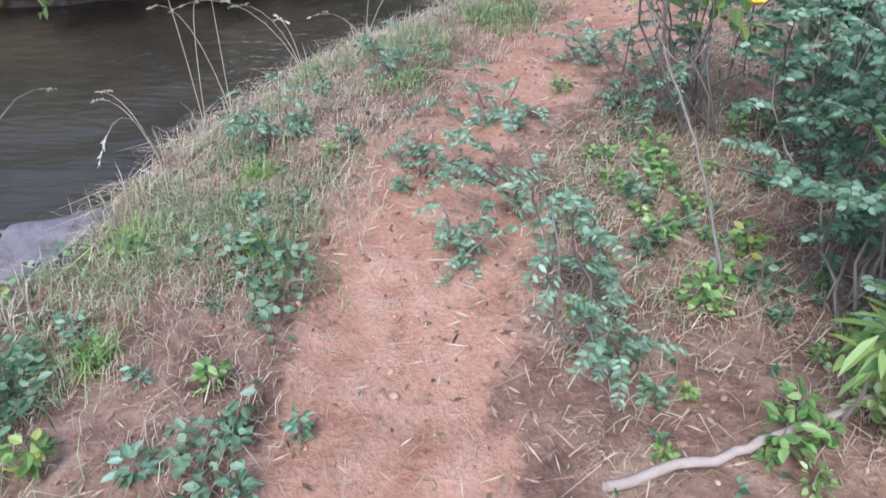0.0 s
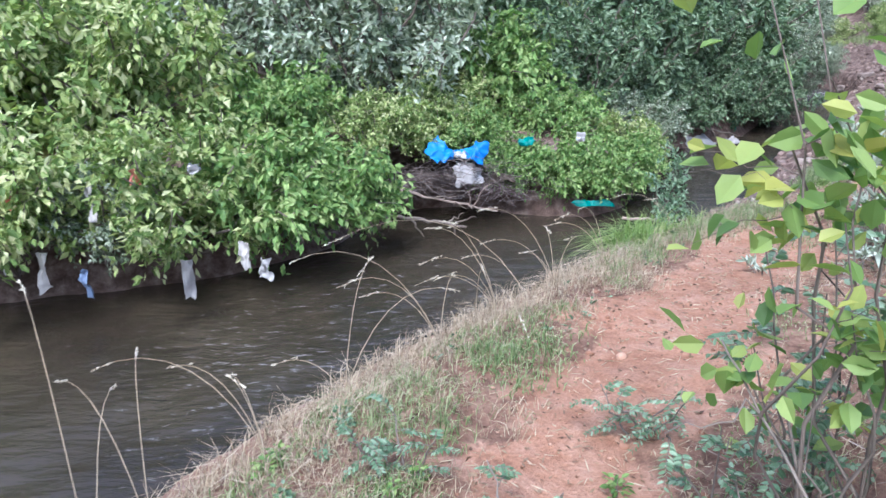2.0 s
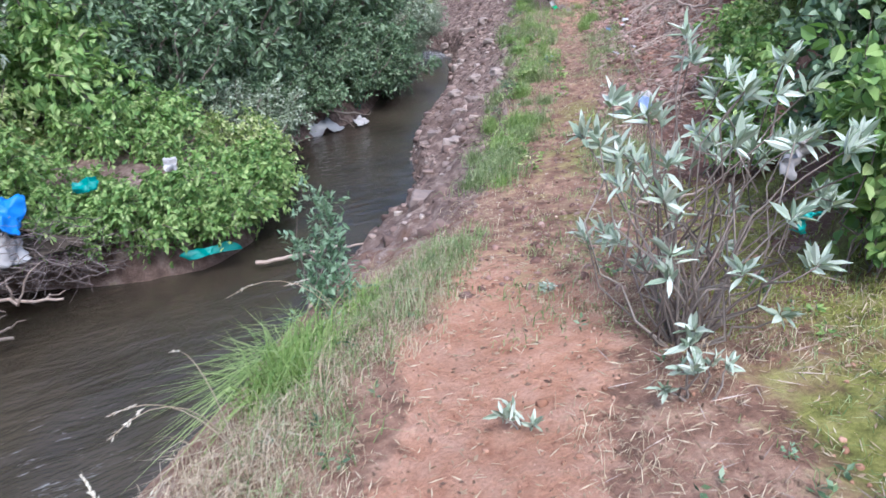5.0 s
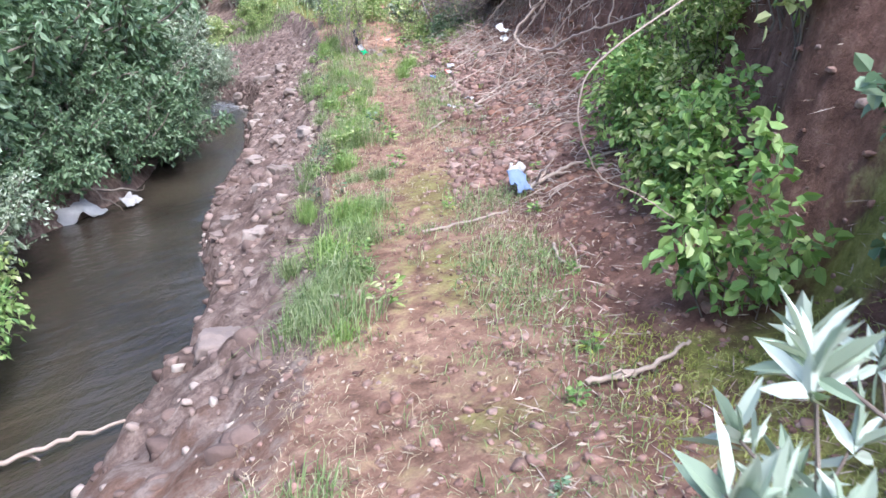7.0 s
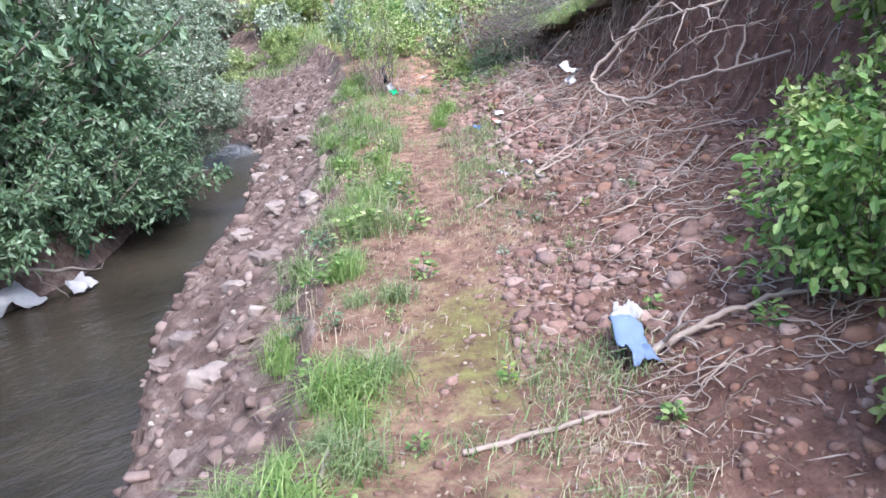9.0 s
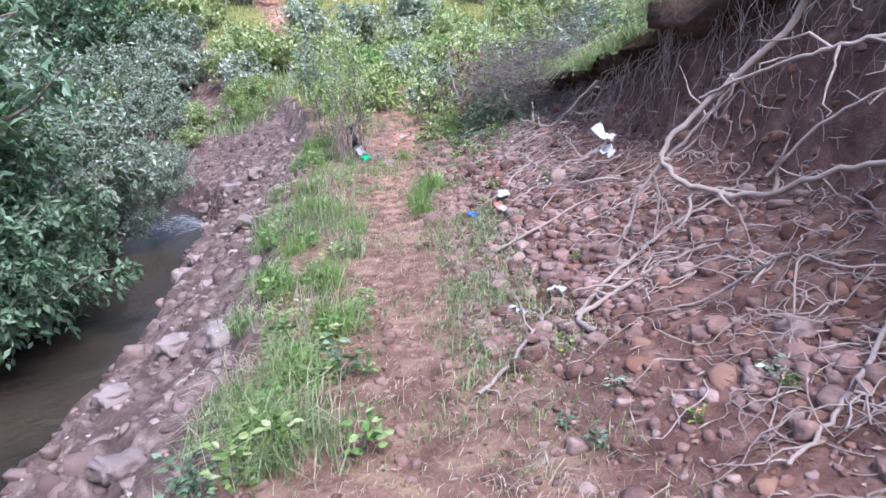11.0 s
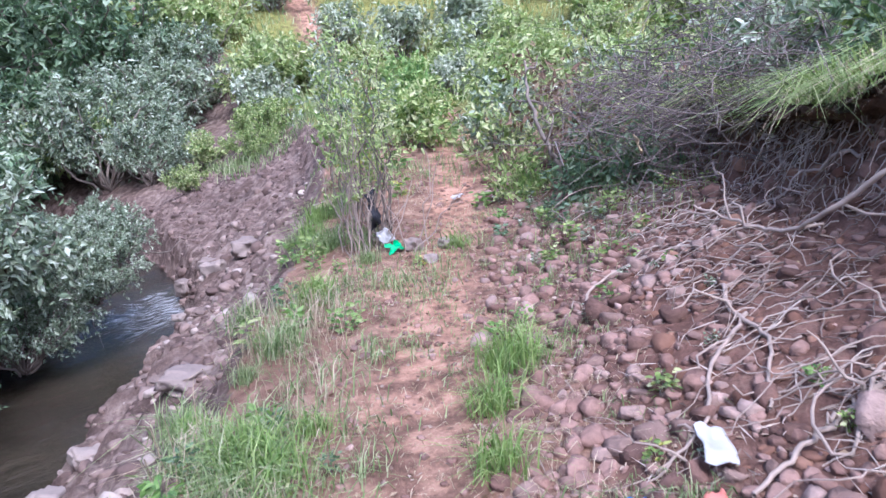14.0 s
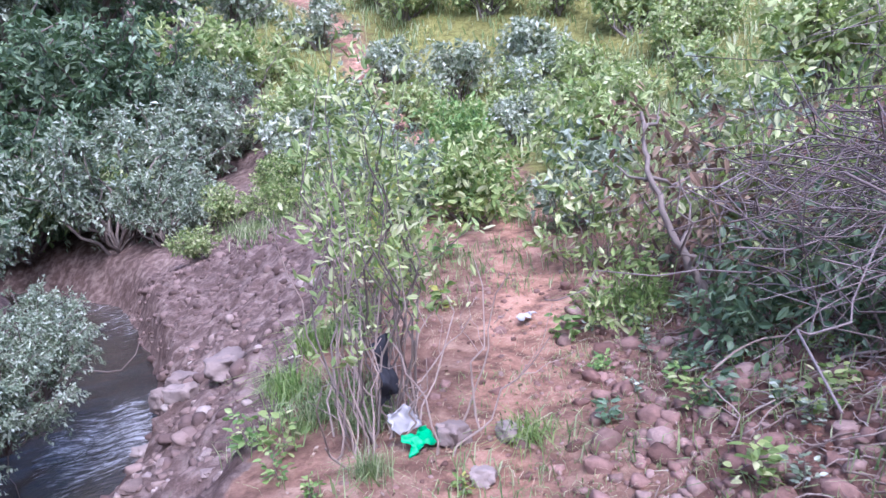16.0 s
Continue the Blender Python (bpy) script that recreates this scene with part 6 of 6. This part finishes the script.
DEAD_TWIG = varied_material("dead_twig", [(0.09, 0.068, 0.062), (0.15, 0.118, 0.11), (0.26, 0.215, 0.2)], 0.9, 0.15, 18, per="object", bump=0.005)
for x, y, z, size, count in [(12.65, 15.35, 0.4, 1.0, 200), (12.5, 14.75, 0.3, 0.9, 130), (13.2, 16.0, 0.45, 1.0, 190), (13.7, 15.3, 0.5, 1.1, 120)]:
    brush_pile(x, y, g(x, y) + z, size, count, "heap of dead grey-brown twigs on the bank", DEAD_TWIG)
brush_pile(0.35, 10.4, -0.58, 0.6, 130, "tangle of flood debris twigs under the bushes", DEAD_TWIG)
brush_pile(-0.3, 10.5, -0.66, 0.55, 90, "tangle of flood debris twigs under the bushes", DEAD_TWIG)
brush_pile(0.9, 10.5, -0.72, 0.55, 90, "tangle of flood debris twigs under the bushes", DEAD_TWIG)


def stem_clump(x0, y0, count):
    """A clump of pale bare shoots round a sapling's foot."""
    e = new("dead_shoots")
    e.matrix_basis = pose(x0, y0, g(x0, y0))
    for k in range(count):
        x, y = rng.normal() * 0.14, rng.normal() * 0.16
        z = g(x0 + x, y0 + y) - g(x0, y0) - 0.02
        top = (x + rng.normal() * 0.2, y + rng.normal() * 0.2, z + rng.uniform(0.4, 1.2))
        v, f = tube(wander((x, y, z), top, 8, 0.12), np.linspace(0.006, 0.002, 8), 5)
        stalk = put("stem", mesh_from("stem", v, f, ROOT, True), e)
        for j in range(2):
            a = np.array((x, y, z)) + (np.array(top) - np.array((x, y, z))) * rng.uniform(0.4, 0.9)
            v, f = tube(wander(a, a + rng.normal(size=3) * 0.1 + np.array([0, 0, 0.1]), 5, 0.1), np.linspace(0.002, 0.001, 5), 4)
            put("twig", mesh_from("twig", v, f, ROOT, True), stalk)
    return tagged(e, "clump of pale bare shoots round the sapling", "stems")


stem_clump(11.25, 17.1, 28)


# ---- rubbish ----
def cloth_material(name, colours, rough=0.5):
    return varied_material(name, colours, rough, 0.4, 7, per="object", grain=0.5)


BLUE = cloth_material("blue_plastic", [(0.015, 0.14, 0.46), (0.02, 0.19, 0.55)])
WHITE = cloth_material("white_plastic", [(0.36, 0.345, 0.345), (0.48, 0.465, 0.465)])
GREYC = cloth_material("grey_cloth", [(0.3, 0.28, 0.28), (0.45, 0.42, 0.4)], 0.8)
TEAL = cloth_material("teal_net", [(0.0, 0.17, 0.15), (0.01, 0.23, 0.2)])
GREENP = cloth_material("green_plastic", [(0.0, 0.3, 0.1), (0.01, 0.4, 0.16)])
REDP = cloth_material("red_plastic", [(0.5, 0.13, 0.1), (0.6, 0.22, 0.17)])
DENIM = cloth_material("denim", [(0.1, 0.14, 0.24), (0.17, 0.22, 0.34)], 0.85)
BLACKC = cloth_material("black_cloth", [(0.02, 0.02, 0.025), (0.03, 0.03, 0.04)], 0.8)


def crumple_mesh(w, h, mat, depth, seed, hang=False):
    """A crumpled sheet with folds and thickness."""
    n, m = 16, 12
    U, V = np.meshgrid(np.linspace(-0.5, 0.5, n), np.linspace(-0.5, 0.5, m))
    q = np.stack([U.ravel() * w, V.ravel() * h], 1)
    k = 3.0 / max(w, h)
    edge = 1 + 0.35 * fbm(q + seed, k, 2, seed + 50)
    z = fbm(q + seed * 1.7, k, 4, seed) * depth + depth * 0.5
    fold = fbm(q + 9.1 * seed, k, 3, seed + 7) * 0.22 * w
    v = np.stack([q[:, 0] * edge + fold, q[:, 1] * edge + fbm(q + 5.3 * seed, k, 3, seed + 11) * 0.22 * h, z], 1)
    if hang:
        v = v[:, [0, 2, 1]]
    v2 = v + np.array([0.001, 0.002, -0.004])
    i = (np.arange(m - 1)[:, None] * n + np.arange(n - 1)[None]).ravel()
    f = np.stack([i, i + 1, i + n + 1, i + n], 1)
    ring = np.concatenate([np.arange(n), np.arange(1, m) * n + n - 1, (m - 1) * n + np.arange(n - 2, -1, -1), np.arange(m - 2, 0, -1) * n])
    nx = np.roll(ring, -1)
    sidef = np.stack([ring, nx, nx + n * m, ring + n * m], 1)
    return mesh_from("crumple", np.concatenate([v, v2]), np.concatenate([f[:, ::-1], f + n * m, sidef]), mat, True)


def rubbish(name, x, y, z, w, h, mat, depth, label, turn=0.0, tilt=0.0, hang=False, extra=()):
    e = new(name)
    e.matrix_basis = pose(x, y, z, tilt, 0, turn)
    seed = int(abs(x * 31 + y * 17)) % 40 + 1
    put("sheet", crumple_mesh(w, h, mat, depth, seed, hang), e)
    for k, (ew, eh, emat, dx, dy, dz, elabel) in enumerate(extra):
        put("fold", crumple_mesh(ew, eh, emat, depth, seed + 3 + k, hang), e, elabel, pose(dx, dy, dz, 0, 0, 30 * k))
    return tagged(e, label, "rubbish", "rubbish along the river")


DEBRIS = varied_material("flood_debris", [(0.05, 0.038, 0.03), (0.1, 0.08, 0.065)], 0.95, 0.1, 14, per="object", bump=0.03)
for x, y, z, w, d2 in [(0.05, 10.95, -0.62, 1.2, 0.8), (0.75, 10.85, -0.72, 0.8, 0.7), (-0.5, 10.85, -0.7, 0.7, 0.8)]:
    tagged(put("debris_mat", crumple_mesh(w, d2, DEBRIS, 0.22, int(x * 10) + 12), m=pose(x, y, z, -6, 0, 8)), "matted brown flood debris hanging over the water", "debris", "flood debris")
rubbish("plastic_bag", 0.43, 10.42, -0.33, 0.66, 0.22, BLUE, 0.12, "blue and white plastic bag caught on a bush", 12, 40, extra=((0.15, 0.1, WHITE, -0.04, -0.06, 0.08, "white printed patch"), (0.28, 0.3, BLUE, -0.3, 0.0, 0.12, "raised blue corner"), (0.32, 0.2, BLUE, 0.2, -0.02, 0.05, "folded blue end")))
rubbish("rag", 0.45, 10.3, -0.52, 0.32, 0.25, GREYC, 0.1, "grey rags tangled in flood debris", 30, 60, extra=((0.3, 0.2, WHITE, 0.1, -0.05, 0.0, "pale rag"),))
rubbish("plastic_bag", 1.87, 10.3, -0.1, 0.1, 0.11, WHITE, 0.08, "crumpled white plastic bag on a bush", 0, 60)
rubbish("net", 2.1, 10.5, -1.0, 0.4, 0.09, TEAL, 0.08, "torn teal plastic netting above the water", 5, 50)
rubbish("net", 1.2, 10.3, -0.15, 0.2, 0.12, TEAL, 0.08, "torn teal plastic netting above the water", 5, 50)
for x, y, z, w, h, m, words in [(-4.7, 8.1, -0.45, 0.3, 0.4, WHITE, "torn white plastic sheet hanging in a bush"), (-3.4, 7.7, -0.75, 0.12, 0.45, GREYC, "torn grey rag hanging in a bush"), (-3.8, 7.8, -0.65, 0.08, 0.3, WHITE, "torn white plastic strip hanging in a bush"), (-2.95, 7.8, -0.15, 0.1, 0.4, GREYC, "torn grey rag hanging in a bush"), (-2.6, 7.95, 0.05, 0.09, 0.25, REDP, "red plastic strip hanging in a bush"), (-2.1, 8.0, 0.1, 0.14, 0.1, WHITE, "torn white plastic scrap on a bush"), (-1.7, 7.95, -0.7, 0.16, 0.32, GREYC, "torn grey rag hanging in a bush"), (-1.55, 8.0, -0.85, 0.14, 0.26, WHITE, "torn white plastic strip hanging in a bush"), (-3.1, 7.75, -0.85, 0.09, 0.4, DENIM, "faded blue rag hanging in a bush"), (-2.2, 7.9, -0.9, 0.12, 0.5, GREYC, "torn grey rag hanging in a bush"), (6.05, 16.0, -0.95, 0.1, 0.38, TEAL, "teal plastic strip hanging over the water"), (-3.6, 7.8, -0.1, 0.06, 0.2, REDP, "red plastic strip hanging in a bush")]:
    rubbish("hanging_rag", x, y - 0.22, z + 0.06, w * 0.8, h * 0.75, m, 0.1, words, rng.uniform(-30, 30), 0, True)
rubbish("plastic_sheet", 5.1, 15.2, -1.12, 0.55, 0.35, WHITE, 0.14, "white plastic sheet lying at the water's edge", 10, 30)
rubbish("plastic_sheet", 5.75, 15.15, -1.14, 0.3, 0.2, GREYC, 0.1, "grey plastic sheet lying at the water's edge", 30, 20)
rubbish("rag", 6.25, 9.3, g(6.25, 9.3) + 0.05, 0.12, 0.28, DENIM, 0.08, "faded blue cloth lying on the red slope", -35, 10, extra=((0.1, 0.1, GREYC, 0.01, 0.17, 0.03, "grey end"),))
rubbish("rag", 10.14, 12.74, max(g(10.14, 12.74) + 0.06, 0.6), 0.27, 0.18, WHITE, 0.07, "white plastic scrap caught on roots", 20, 30, extra=((0.14, 0.08, WHITE, -0.08, -0.1, -0.06, "torn end"),))
CARD = cloth_material("cardboard", [(0.42, 0.31, 0.19), (0.5, 0.38, 0.24)], 0.9)
rubbish("cardboard_piece", 12.07, 15.4, max(g(12.07, 15.4) + 0.04, 0.8), 0.14, 0.11, CARD, 0.02, "torn piece of brown cardboard under the twigs", 40, 70)
rubbish("plastic_scrap", 9.78, 13.72, g(9.78, 13.72) + 0.03, 0.2, 0.08, BLUE, 0.03, "blue plastic scrap in the grass", 40, 10)
rubbish("plastic_scrap", 9.85, 13.5, g(9.85, 13.5) + 0.04, 0.08, 0.16, REDP, 0.03, "red plastic scrap on the stones", -30, 10)
rubbish("plastic_scrap", 10.1, 13.68, g(10.1, 13.68) + 0.04, 0.24, 0.09, WHITE, 0.04, "white plastic scrap on the stones", 40, 10)
rubbish("plastic_scrap", 9.8, 13.38, g(9.8, 13.38) + 0.03, 0.11, 0.1, WHITE, 0.025, "white plastic scrap on the stones", 0, 10)
rubbish("plastic_scrap", 8.6, 11.95, g(8.6, 11.95) + 0.05, 0.1, 0.08, WHITE, 0.04, "white plastic scrap among the cobbles", 20, 20)
rubbish("plastic_scrap", 8.35, 12.0, g(8.35, 12.0) + 0.03, 0.07, 0.08, WHITE, 0.03, "white plastic scrap among the cobbles", 70, 20)
rubbish("rag", 11.25, 17.12, 0.35, 0.09, 0.26, BLACKC, 0.08, "black cloth wound round the sapling", 10, 0, True)
rubbish("plastic_bag", 11.22, 17.05, 0.17, 0.13, 0.1, WHITE, 0.06, "white plastic bag at the sapling's foot", 0, 60)
rubbish("plastic_bag", 11.25, 16.98, 0.09, 0.15, 0.1, GREENP, 0.06, "bright green plastic bag at the sapling's foot", 10, 50)
rubbish("plastic_scrap", 12.64, 17.84, g(12.64, 17.84) + 0.03, 0.18, 0.08, WHITE, 0.04, "white plastic scrap on the footpath", 10, 0)
rubbish("net", 3.15, 5.4, 0.45, 0.08, 0.09, TEAL, 0.06, "teal plastic scrap caught in the shrub", 10, 30, True)
rubbish("plastic_bag", 3.3, 5.55, 0.62, 0.11, 0.14, GREYC, 0.08, "grey plastic scrap caught in the shrub", 10, 30, True)
rubbish("plastic_scrap", 3.0, 4.85, g(3.0, 4.85) + 0.04, 0.16, 0.14, WHITE, 0.06, "white plastic scrap on the slope", 10, 30)

YELLOW = varied_material("yellow_petal", [(0.75, 0.5, 0.01), (0.8, 0.6, 0.03)], 0.6, 0.3, 20)
for x, y, z in [(0.62, 1.12, 1.22), (0.66, 1.0, 1.32), (0.5, 1.22, 1.1)]:
    n = 12
    az = np.arange(n) * 2 * math.pi / n
    v, f = leaves(np.zeros((n, 3)), np.stack([np.cos(az), np.sin(az), np.full(n, 0.5)], 1), 0.022, 0.012, 0.1, False)
    tagged(put("flower", mesh_from("flower", v, f, YELLOW), m=pose(x, y, z)), "yellow daisy-like flower on a narrow-leaved shrub", "flower", "yellow flowers")
